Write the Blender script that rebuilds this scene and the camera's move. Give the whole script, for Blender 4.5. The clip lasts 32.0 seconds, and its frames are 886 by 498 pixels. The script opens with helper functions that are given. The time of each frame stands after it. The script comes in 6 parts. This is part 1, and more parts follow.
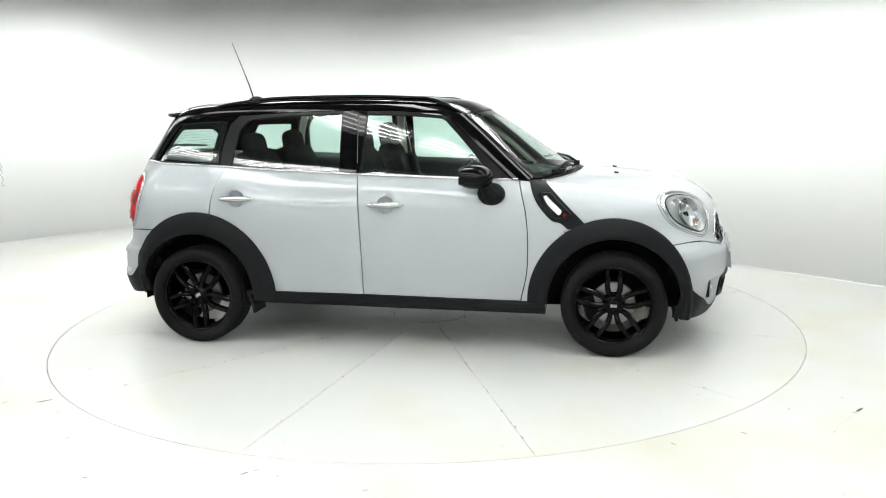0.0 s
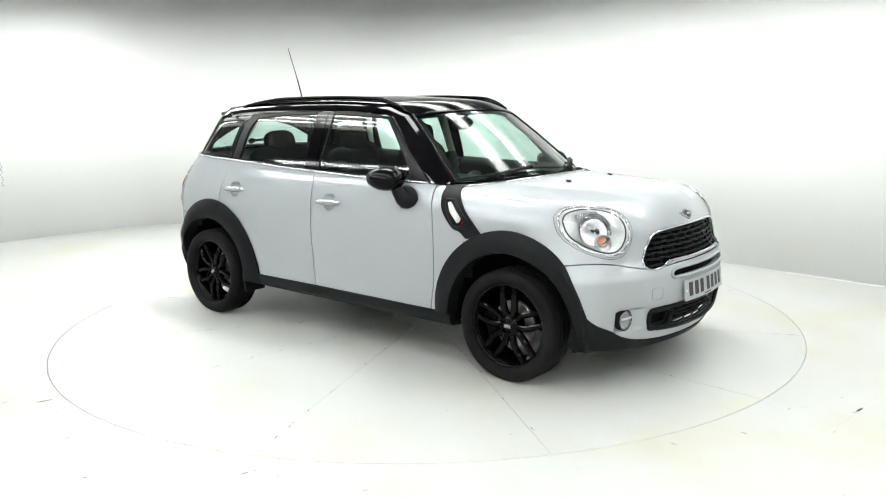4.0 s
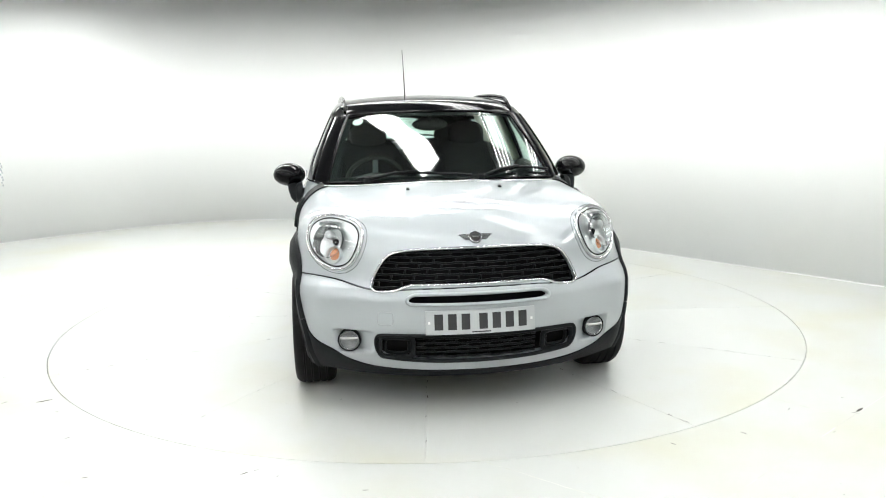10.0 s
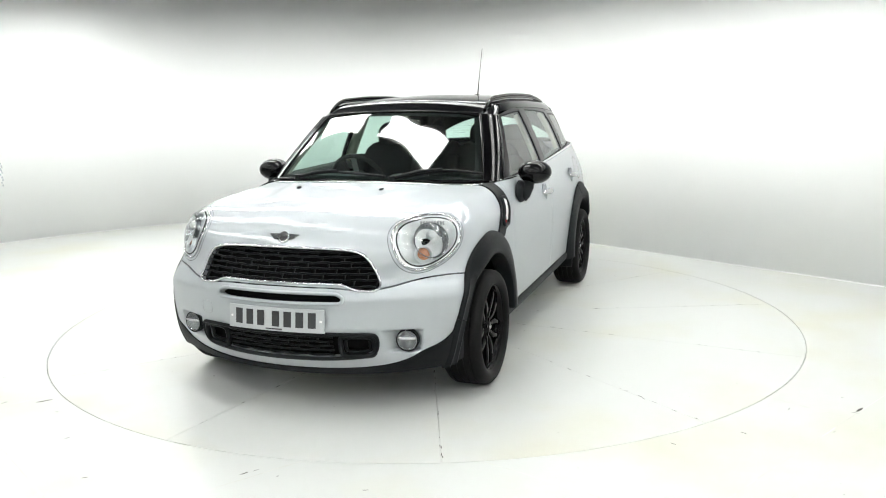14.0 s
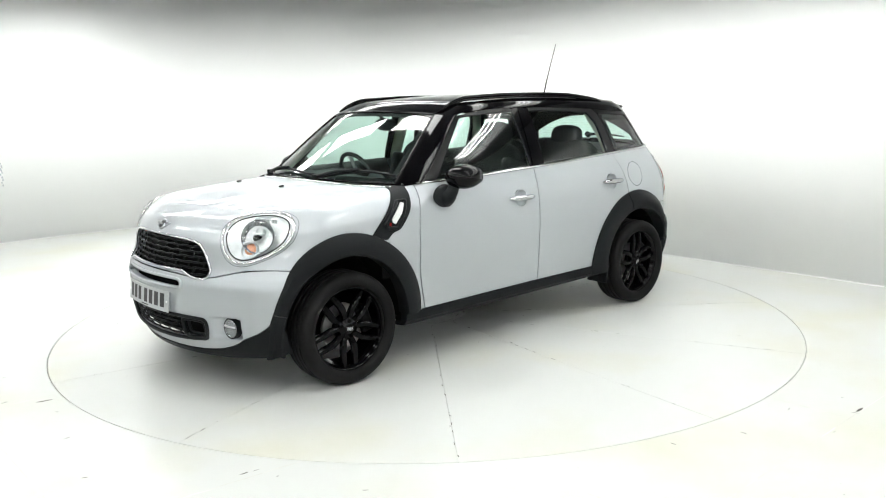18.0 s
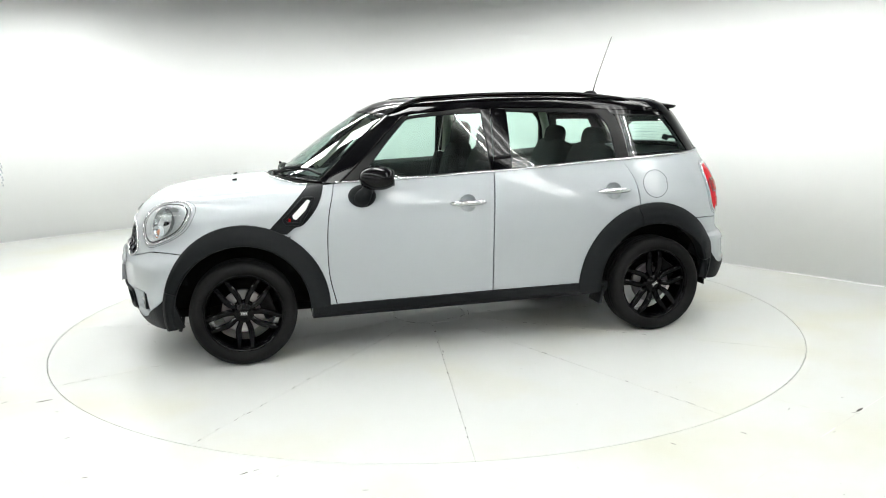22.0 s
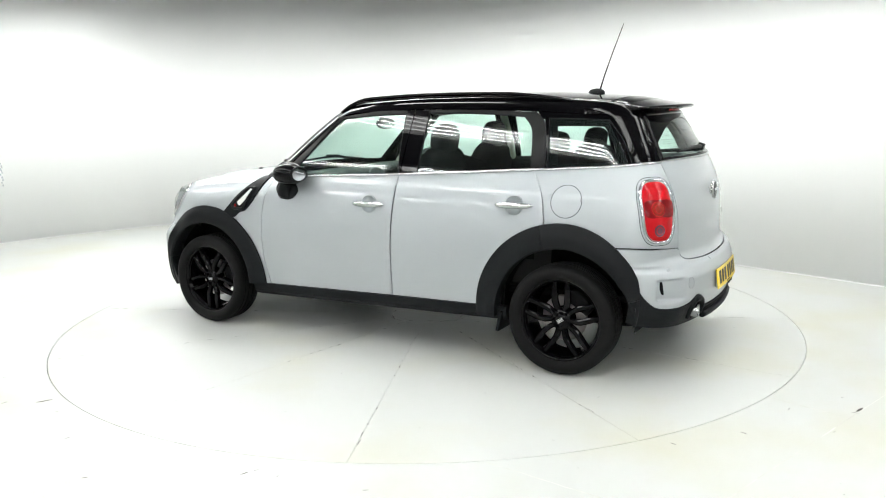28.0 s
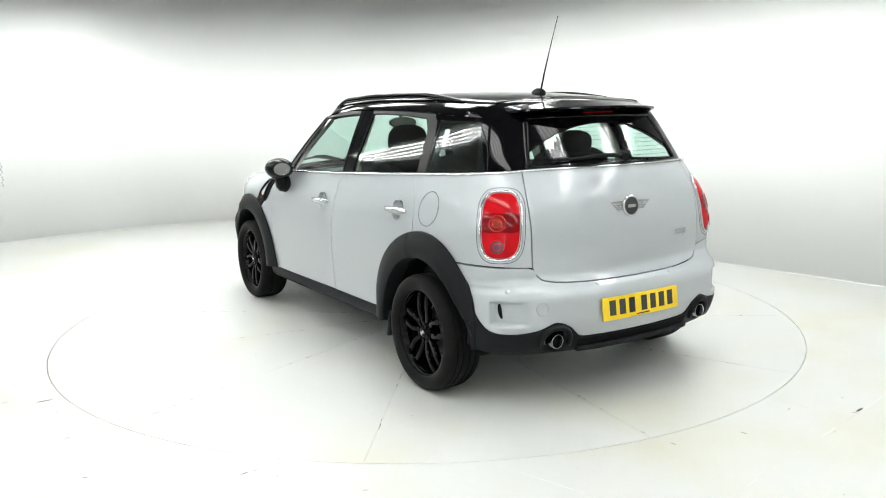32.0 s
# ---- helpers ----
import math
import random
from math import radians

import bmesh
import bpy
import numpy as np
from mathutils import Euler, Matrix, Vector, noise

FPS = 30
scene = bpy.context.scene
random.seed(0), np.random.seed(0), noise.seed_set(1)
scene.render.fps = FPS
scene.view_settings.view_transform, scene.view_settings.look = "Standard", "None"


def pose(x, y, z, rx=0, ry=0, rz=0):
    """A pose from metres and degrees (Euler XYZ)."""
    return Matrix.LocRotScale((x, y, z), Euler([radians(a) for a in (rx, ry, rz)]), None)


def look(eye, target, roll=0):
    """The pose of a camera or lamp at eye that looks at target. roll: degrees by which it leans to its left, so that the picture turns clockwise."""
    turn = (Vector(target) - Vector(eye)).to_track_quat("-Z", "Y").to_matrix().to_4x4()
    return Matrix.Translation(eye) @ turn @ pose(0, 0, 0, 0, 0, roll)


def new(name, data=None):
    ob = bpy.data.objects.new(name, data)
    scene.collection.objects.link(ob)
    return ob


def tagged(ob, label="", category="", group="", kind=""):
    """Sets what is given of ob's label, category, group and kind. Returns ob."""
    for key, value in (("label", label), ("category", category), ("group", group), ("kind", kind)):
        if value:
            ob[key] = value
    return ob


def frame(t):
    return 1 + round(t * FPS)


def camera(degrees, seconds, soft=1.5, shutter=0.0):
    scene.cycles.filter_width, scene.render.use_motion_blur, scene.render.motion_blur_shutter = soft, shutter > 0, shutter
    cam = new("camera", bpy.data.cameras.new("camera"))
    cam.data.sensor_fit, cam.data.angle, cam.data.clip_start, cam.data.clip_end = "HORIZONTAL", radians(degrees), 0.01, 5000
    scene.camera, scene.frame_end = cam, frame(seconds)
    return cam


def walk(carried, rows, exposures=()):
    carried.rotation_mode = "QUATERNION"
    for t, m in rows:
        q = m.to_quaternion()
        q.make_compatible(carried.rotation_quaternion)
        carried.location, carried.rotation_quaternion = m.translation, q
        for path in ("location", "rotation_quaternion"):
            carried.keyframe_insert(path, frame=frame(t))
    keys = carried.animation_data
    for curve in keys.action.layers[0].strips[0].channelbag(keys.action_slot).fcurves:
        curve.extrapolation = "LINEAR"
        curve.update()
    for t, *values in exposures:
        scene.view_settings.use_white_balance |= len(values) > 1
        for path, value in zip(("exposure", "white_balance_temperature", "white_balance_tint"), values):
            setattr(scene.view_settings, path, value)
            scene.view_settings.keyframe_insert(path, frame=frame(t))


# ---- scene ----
# ---------------------------------------------------------------- camera
EYE = Vector((0.0, -5.6573, 1.4755))
AHEAD = Vector((0.01884, 0.98430, -0.17549))
cam = camera(57.36, 32.0, soft=1.05)
walk(cam, [(0.0, look(EYE, EYE + AHEAD, -1.021)), (32.0, look(EYE, EYE + AHEAD, -1.021))])

# ---------------------------------------------------------------- world, exposure
scene.view_settings.exposure = 0.0
world = bpy.data.worlds.new("world")
world.use_nodes = True
scene.world = world
world.node_tree.nodes["Background"].inputs[0].default_value = (0.9, 0.95, 1.0, 1)
world.node_tree.nodes["Background"].inputs[1].default_value = 0.05
TUBE_POWER = 25.5
PANEL_POWER = 24.0

# turntable: start angle and speed in degrees, and the car's offset from its pivot
TURN_START, TURN_SPEED = -11.793, -7.0916
CAR_OFF = Vector((-0.0225, -0.0148, 0.0))


# ---------------------------------------------------------------- materials
def material(name, colour, rough=0.5, metal=0.0, coat=0.0, grain=0.0, grain_size=40.0, patch=0.0, patch_size=1.5,
             bump=0.0, spec=0.5, tint=None):
    """Principled paint with variation at two scales: grain and patches shift the colour towards tint."""
    m = bpy.data.materials.new(name)
    m.use_nodes = True
    nt = m.node_tree
    b = nt.nodes["Principled BSDF"]
    b.inputs["Roughness"].default_value = rough
    b.inputs["Metallic"].default_value = metal
    b.inputs["Coat Weight"].default_value = coat
    b.inputs["Coat Roughness"].default_value = 0.03
    b.inputs["Specular IOR Level"].default_value = spec
    b.inputs["Base Color"].default_value = (*colour, 1)
    co = nt.nodes.new("ShaderNodeTexCoord")
    if grain or patch:
        n1 = nt.nodes.new("ShaderNodeTexNoise")
        n1.inputs["Scale"].default_value, n1.inputs["Detail"].default_value = grain_size, 4
        n2 = nt.nodes.new("ShaderNodeTexNoise")
        n2.inputs["Scale"].default_value, n2.inputs["Detail"].default_value = patch_size, 5
        nt.links.new(co.outputs["Object"], n1.inputs["Vector"])
        nt.links.new(co.outputs["Object"], n2.inputs["Vector"])
        a1 = nt.nodes.new("ShaderNodeMath")
        a1.operation, a1.inputs[1].default_value = "MULTIPLY", grain
        a2 = nt.nodes.new("ShaderNodeMapRange")
        a2.inputs[1].default_value, a2.inputs[2].default_value, a2.inputs[4].default_value = 0.48, 0.72, patch
        add = nt.nodes.new("ShaderNodeMath")
        add.operation = "ADD"
        mix = nt.nodes.new("ShaderNodeMix")
        mix.data_type = "RGBA"
        mix.inputs[6].default_value = (*colour, 1)
        mix.inputs[7].default_value = (*(tint or [c * 0.6 for c in colour]), 1)
        nt.links.new(n1.outputs["Fac"], a1.inputs[0])
        nt.links.new(n2.outputs["Fac"], a2.inputs[0])
        nt.links.new(a1.outputs[0], add.inputs[0])
        nt.links.new(a2.outputs[0], add.inputs[1])
        nt.links.new(add.outputs[0], mix.inputs[0])
        nt.links.new(mix.outputs[2], b.inputs["Base Color"])
    if bump:
        n3 = nt.nodes.new("ShaderNodeTexNoise")
        n3.inputs["Scale"].default_value, n3.inputs["Detail"].default_value = grain_size, 3
        nt.links.new(co.outputs["Object"], n3.inputs["Vector"])
        bp = nt.nodes.new("ShaderNodeBump")
        bp.inputs["Strength"].default_value, bp.inputs["Distance"].default_value = bump, 0.002
        nt.links.new(n3.outputs["Fac"], bp.inputs["Height"])
        nt.links.new(bp.outputs[0], b.inputs["Normal"])
    return m


def glass_material(name, tint, ior=1.5, rough=0.0):
    """A thin pane: tinted see-through, with a gloss that grows at grazing angles."""
    m = bpy.data.materials.new(name)
    m.use_nodes = True
    nt = m.node_tree
    nt.nodes.remove(nt.nodes["Principled BSDF"])
    tr = nt.nodes.new("ShaderNodeBsdfTransparent")
    tr.inputs[0].default_value = (*tint, 1)
    gl = nt.nodes.new("ShaderNodeBsdfGlossy")
    gl.inputs["Roughness"].default_value = rough
    lw = nt.nodes.new("ShaderNodeLayerWeight")
    lw.inputs[0].default_value = 0.5
    f0 = ((ior - 1) / (ior + 1)) ** 2
    p5 = nt.nodes.new("ShaderNodeMath")
    p5.operation, p5.inputs[1].default_value = "POWER", 5.0
    fr = nt.nodes.new("ShaderNodeMath")
    fr.operation, fr.inputs[1].default_value, fr.inputs[2].default_value = "MULTIPLY_ADD", 1 - 2 * f0, 2 * f0
    mix = nt.nodes.new("ShaderNodeMixShader")
    nt.links.new(lw.outputs["Facing"], p5.inputs[0])
    nt.links.new(p5.outputs[0], fr.inputs[0])
    nt.links.new(fr.outputs[0], mix.inputs[0])
    nt.links.new(tr.outputs[0], mix.inputs[1])
    nt.links.new(gl.outputs[0], mix.inputs[2])
    nt.links.new(mix.outputs[0], nt.nodes["Material Output"].inputs[0])
    return m


def glow_material(name, colour, power):
    m = bpy.data.materials.new(name)
    m.use_nodes = True
    b = m.node_tree.nodes["Principled BSDF"]
    b.inputs["Base Color"].default_value = (0.8, 0.8, 0.8, 1)
    b.inputs["Emission Color"].default_value = (*colour, 1)
    b.inputs["Emission Strength"].default_value = power
    return m


SILVER = material("silver_paint", (0.415, 0.443, 0.463), 0.57, 0.50, 0.75, 0.12, 900.0, 0.0, 1.0, 0.0, tint=(0.34, 0.364, 0.381))
GLOSS_BLACK = material("gloss_black_paint", (0.002, 0.002, 0.0025), 0.10, 0.0, 0.36, spec=0.02)
TRIM = material("black_plastic", (0.0065, 0.007, 0.008), 0.5, 0.0, 0.0, 0.25, 350.0, 0.15, 4.0, 0.25, 0.12, tint=(0.016, 0.021, 0.022))
RUBBER = material("tyre_rubber", (0.003, 0.003, 0.0033), 0.62, 0.0, 0.0, 0.4, 120.0, 0.3, 5.0, 0.3, 0.15, tint=(0.009, 0.0088, 0.0085))
RIM_BLACK = material("black_alloy", (0.0015, 0.0015, 0.002), 0.12, 0.0, 0.24, spec=0.02)
SATIN = material("satin_black_frame", (0.005, 0.005, 0.0055), 0.32, 0.0, 0.0, 0.2, 200.0, 0.0, 1.0, 0.08, 0.2)
CHROME = material("chrome", (0.56, 0.57, 0.58), 0.10, 1.0)
STEEL = material("brake_steel", (0.32, 0.31, 0.30), 0.35, 1.0, 0.0, 0.3, 60.0)
# near-black that carries the shade of gaps and openings; black parts use it too
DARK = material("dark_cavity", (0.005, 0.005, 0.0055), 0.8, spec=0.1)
GLASS = glass_material("car_glass", (0.76, 0.90, 0.85))
LENS = glass_material("lamp_lens", (0.95, 0.97, 0.97))
RED = material("red_lens", (0.50, 0.008, 0.013), 0.12, 0.0, 0.15, 0.30, 70.0, 0.3, 11.0, spec=0.1, tint=(0.28, 0.004, 0.006))
DEEP_RED = material("deep_red_lens", (0.20, 0.004, 0.006), 0.12, 0.0, 0.25, 0.35, 60.0, 0.3, 11.0, spec=0.1, tint=(0.08, 0.002, 0.003))
ORANGE_RED = material("orange_lens", (0.26, 0.014, 0.008), 0.12, 0.0, 0.15, 0.4, 90.0, spec=0.1, tint=(0.12, 0.006, 0.005))
AMBER = material("amber_lens", (0.70, 0.27, 0.13), 0.15, 0.0, 1.0, 0.3, 90.0)
CLOTH = material("seat_cloth", (0.009, 0.009, 0.010), 0.9, 0.0, 0.0, 0.5, 180.0, 0.2, 5.0, 0.4, spec=0.2, tint=(0.02, 0.02, 0.021))
DASH = material("dash_plastic", (0.009, 0.009, 0.0095), 0.6, 0.0, 0.0, 0.3, 200.0, 0.0, 1.0, 0.3)
BEIGE = material("pale_headlining", (0.62, 0.62, 0.52), 0.8, 0.0, 0.0, 0.2, 150.0)
FLOOR = material("white_floor_paint", (0.565, 0.577, 0.568), 0.36, 0.0, 0.0, 0.08, 20.0, 0.65, 1.1, 0.06, tint=(0.53, 0.52, 0.41))
WALL = material("white_wall_paint", (0.90, 0.91, 0.905), 0.6, 0.0, 0.0, 0.05, 12.0, 0.12, 0.5, 0.05, tint=(0.76, 0.765, 0.75))
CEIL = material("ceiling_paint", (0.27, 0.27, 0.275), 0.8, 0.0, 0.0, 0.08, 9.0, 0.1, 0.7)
SEAM = material("floor_joint_dirt", (0.42, 0.41, 0.37), 0.9, 0.0, 0.0, 0.9, 30.0, 0.9, 6.0, tint=(0.75, 0.75, 0.72))
CRACK = material("dark_crack", (0.06, 0.055, 0.05), 0.9, 0.0, 0.0, 0.5, 40.0)
SMUDGE = material("grey_smudge", (0.58, 0.59, 0.63), 0.8, 0.0, 0.0, 0.4, 60.0)
TUBE = glow_material("fluorescent_tube", (0.968, 0.985, 0.965), TUBE_POWER)
PANEL = glow_material("light_panel", (0.968, 0.985, 0.968), PANEL_POWER)
FITTING = material("white_enamel", (0.75, 0.75, 0.74), 0.4, 0.0, 0.0, 0.05, 30.0)
PLATE_W = material("white_plate", (0.42, 0.44, 0.45), 0.35, 0.0, 0.2, 0.05, 200.0)
PLATE_Y = material("yellow_plate", (0.80, 0.56, 0.01), 0.35, 0.0, 0.2, 0.08, 200.0)
INK = material("black_ink", (0.02, 0.02, 0.022), 0.5)


# ---------------------------------------------------------------- small tools
def thing(name, label, category, group="", kind=""):
    return tagged(new(name), label, category, group, kind)


def part(name, bm, mat, parent, label=""):
    """Links a bmesh as one mesh object under a thing or under a part."""
    me = bpy.data.meshes.new(name)
    bm.to_mesh(me)
    bm.free()
    me.materials.append(mat)
    ob = new(name, me)
    ob.parent = parent
    if label:
        tagged(ob, label)
    return ob


def share(name, me, parent, m=None):
    ob = new(name, me)
    ob.parent = parent
    if m is not None:
        ob.matrix_basis = m
    return ob


def curve(xs, ys):
    """A monotone cubic through the knots."""
    xs, ys = np.array(xs, float), np.array(ys, float)
    if xs[0] > xs[-1]:
        xs, ys = xs[::-1], ys[::-1]
    h, d = np.diff(xs), np.diff(ys) / np.diff(xs)
    m = np.empty_like(ys)
    m[0], m[-1] = d[0], d[-1]
    for i in range(1, len(xs) - 1):
        if d[i - 1] * d[i] <= 0:
            m[i] = 0
        else:
            w1, w2 = 2 * h[i] + h[i - 1], h[i] + 2 * h[i - 1]
            m[i] = (w1 + w2) / (w1 / d[i - 1] + w2 / d[i])

    def at(x):
        x = np.asarray(x, float)
        k = np.clip(np.searchsorted(xs, x) - 1, 0, len(xs) - 2)
        t = (x - xs[k]) / h[k]
        inner = ((1 + 2 * t) * (1 - t) ** 2 * ys[k] + t * (1 - t) ** 2 * h[k] * m[k]
                 + t * t * (3 - 2 * t) * ys[k + 1] + t * t * (t - 1) * h[k] * m[k + 1])
        inner = np.where(t < 0, ys[0] + m[0] * (x - xs[0]), inner)
        return np.where(t > 1, ys[-1] + m[-1] * (x - xs[-1]), inner)
    return at


def path(pts, n, smooth=True):
    """n points along the knots, smooth or with straight legs, even in length."""
    p = np.array(pts, float)
    if len(p) == 2 or not smooth:
        dense = p
    else:
        q = np.vstack([2 * p[0] - p[1], p, 2 * p[-1] - p[-2]])
        t = np.linspace(0, 1, 12, endpoint=False)[:, None]
        segs = [0.5 * (2 * q[i] + (q[i + 1] - q[i - 1]) * t + (2 * q[i - 1] - 5 * q[i] + 4 * q[i + 1] - q[i + 2]) * t ** 2
                       + (3 * q[i] - q[i - 1] - 3 * q[i + 1] + q[i + 2]) * t ** 3) for i in range(1, len(q) - 2)]
        dense = np.vstack(segs + [p[-1:]])
    s = np.concatenate([[0], np.cumsum(np.linalg.norm(np.diff(dense, axis=0), axis=1))])
    u = np.linspace(0, s[-1], n)
    return np.stack([np.interp(u, s, dense[:, k]) for k in range(dense.shape[1])], 1)


def coons(bottom, top, left, right, nu, nv, gap=0.0032):
    """A patch between four edges; bottom and top run left to right, left and right run upwards. gap: the shut line's half width."""
    b, t, l, r = path(bottom, 80), path(top, 80), path(left, 80), path(right, 80)
    lu = np.linalg.norm(np.diff(b, axis=0), axis=1).sum()
    lv = np.linalg.norm(np.diff(l, axis=0), axis=1).sum()
    gu, gv = gap / max(lu, 0.02), gap / max(lv, 0.02)
    us, vs = np.linspace(gu, 1 - gu, nu), np.linspace(gv, 1 - gv, nv)

    def pick(e, s):
        k = s * 79
        i = np.clip(k.astype(int), 0, 78)
        return e[i] + (e[i + 1] - e[i]) * (k - i)[:, None]
    B, T, L, R = pick(b, us)[None], pick(t, us)[None], pick(l, vs)[:, None], pick(r, vs)[:, None]
    u, v = us[None, :, None], vs[:, None, None]
    return ((1 - v) * B + v * T + (1 - u) * L + u * R
            - ((1 - u) * (1 - v) * b[0] + u * (1 - v) * b[-1] + (1 - u) * v * t[0] + u * v * t[-1]))


def box(bm, size, m=Matrix(), bevel=0.0, segs=2):
    made = bmesh.ops.create_cube(bm, size=1.0, matrix=m @ Matrix.Diagonal((*size, 1)))
    if bevel:
        edges = list({e for v in made["verts"] for e in v.link_edges})
        bmesh.ops.bevel(bm, geom=edges, offset=bevel, segments=segs, profile=0.6, affect="EDGES", clamp_overlap=True)


def cyl(bm, r, depth, m=Matrix(), segs=24, r2=None):
    bmesh.ops.create_cone(bm, cap_ends=True, segments=segs, radius1=r, radius2=r if r2 is None else r2, depth=depth, matrix=m)


def tube(bm, pts, r, closed=False, segs=8, flat=1.0):
    """A round bar along points; r may be a list."""
    p = [Vector(q) for q in pts]
    n = len(p)
    rs = r if hasattr(r, "__len__") else [r] * n
    rings, up = [], None
    for i in range(n):
        a, b = (p[(i - 1) % n], p[(i + 1) % n]) if closed else (p[max(i - 1, 0)], p[min(i + 1, n - 1)])
        d = (b - a).normalized()
        if up is None:
            up = d.orthogonal().normalized()
        up = (up - d * up.dot(d)).normalized()
        side = d.cross(up)
        rings.append([bm.verts.new(p[i] + rs[i] * (up * math.cos(k * math.tau / segs) * flat + side * math.sin(k * math.tau / segs)))
                      for k in range(segs)])
    for i in range(n if closed else n - 1):
        a, b = rings[i], rings[(i + 1) % n]
        shift = 0
        if closed and i == n - 1:
            shift = min(range(segs), key=lambda s: (a[0].co - b[s].co).length)
        for k in range(segs):
            f = bm.faces.new((a[k], a[(k + 1) % segs], b[(k + 1 + shift) % segs], b[(k + shift) % segs]))
            f.smooth = True
    if not closed:
        bm.faces.new(rings[0][::-1])
        bm.faces.new(rings[-1])


def lathe(bm, profile, segs, m=Matrix(), closed=False):
    """Turns (radius, height) pairs round the local z axis."""
    rings = [[bm.verts.new(m @ Vector((r * math.cos(k * math.tau / segs), r * math.sin(k * math.tau / segs), h))) for k in range(segs)]
             for r, h in profile]
    n = len(rings)
    for i in range(n if closed else n - 1):
        a, b = rings[i], rings[(i + 1) % n]
        for k in range(segs):
            f = bm.faces.new((a[k], a[(k + 1) % segs], b[(k + 1) % segs], b[k]))
            f.smooth = True


def prism(bm, outline, depth, m=Matrix(), bevel=0.0):
    """A flat outline (x, y) pulled up by depth along local z."""
    vs = [bm.verts.new(m @ Vector((x, y, 0))) for x, y in outline]
    f = bm.faces.new(vs)
    top = bmesh.ops.extrude_face_region(bm, geom=[f])
    moved = [v for v in top["geom"] if isinstance(v, bmesh.types.BMVert)]
    bmesh.ops.translate(bm, vec=(m.to_3x3() @ Vector((0, 0, depth))), verts=moved)
    if bevel:
        edges = [e for v in moved for e in v.link_edges if all(w in moved for w in e.verts)]
        bmesh.ops.bevel(bm, geom=list(set(edges)), offset=bevel, segments=2, profile=0.6, affect="EDGES", clamp_overlap=True)
    bmesh.ops.recalc_face_normals(bm, faces=bm.faces)


def smooth(bm, angle=40):
    """Smooth shading with sharp edges where the faces meet at more than the angle."""
    for f in bm.faces:
        f.smooth = True
    lim = radians(angle)
    for e in bm.edges:
        if len(e.link_faces) == 2 and e.calc_face_angle(0) > lim:
            e.smooth = False
    return bm


# ---------------------------------------------------------------- the room
R_DISC = 2.482
CEILING_Z = 3.12
LAMP_Z = 2.81
# plan of the white wall, seen from above, counter-clockwise from the right
WALL_PLAN = ((7.2, -3.9), (3.61, 0.46), (1.72, 2.75), (0.55, 4.15), (-0.35, 4.85), (-1.55, 5.10), (-2.6, 5.10), (-3.35, 4.87),
             (-4.10, 4.30), (-4.9, 3.55), (-7.0, 1.1), (-7.6, -1.0), (-7.4, -6.0), (-6.0, -9.5), (0.0, -10.5), (6.0, -9.5), (7.8, -6.5))


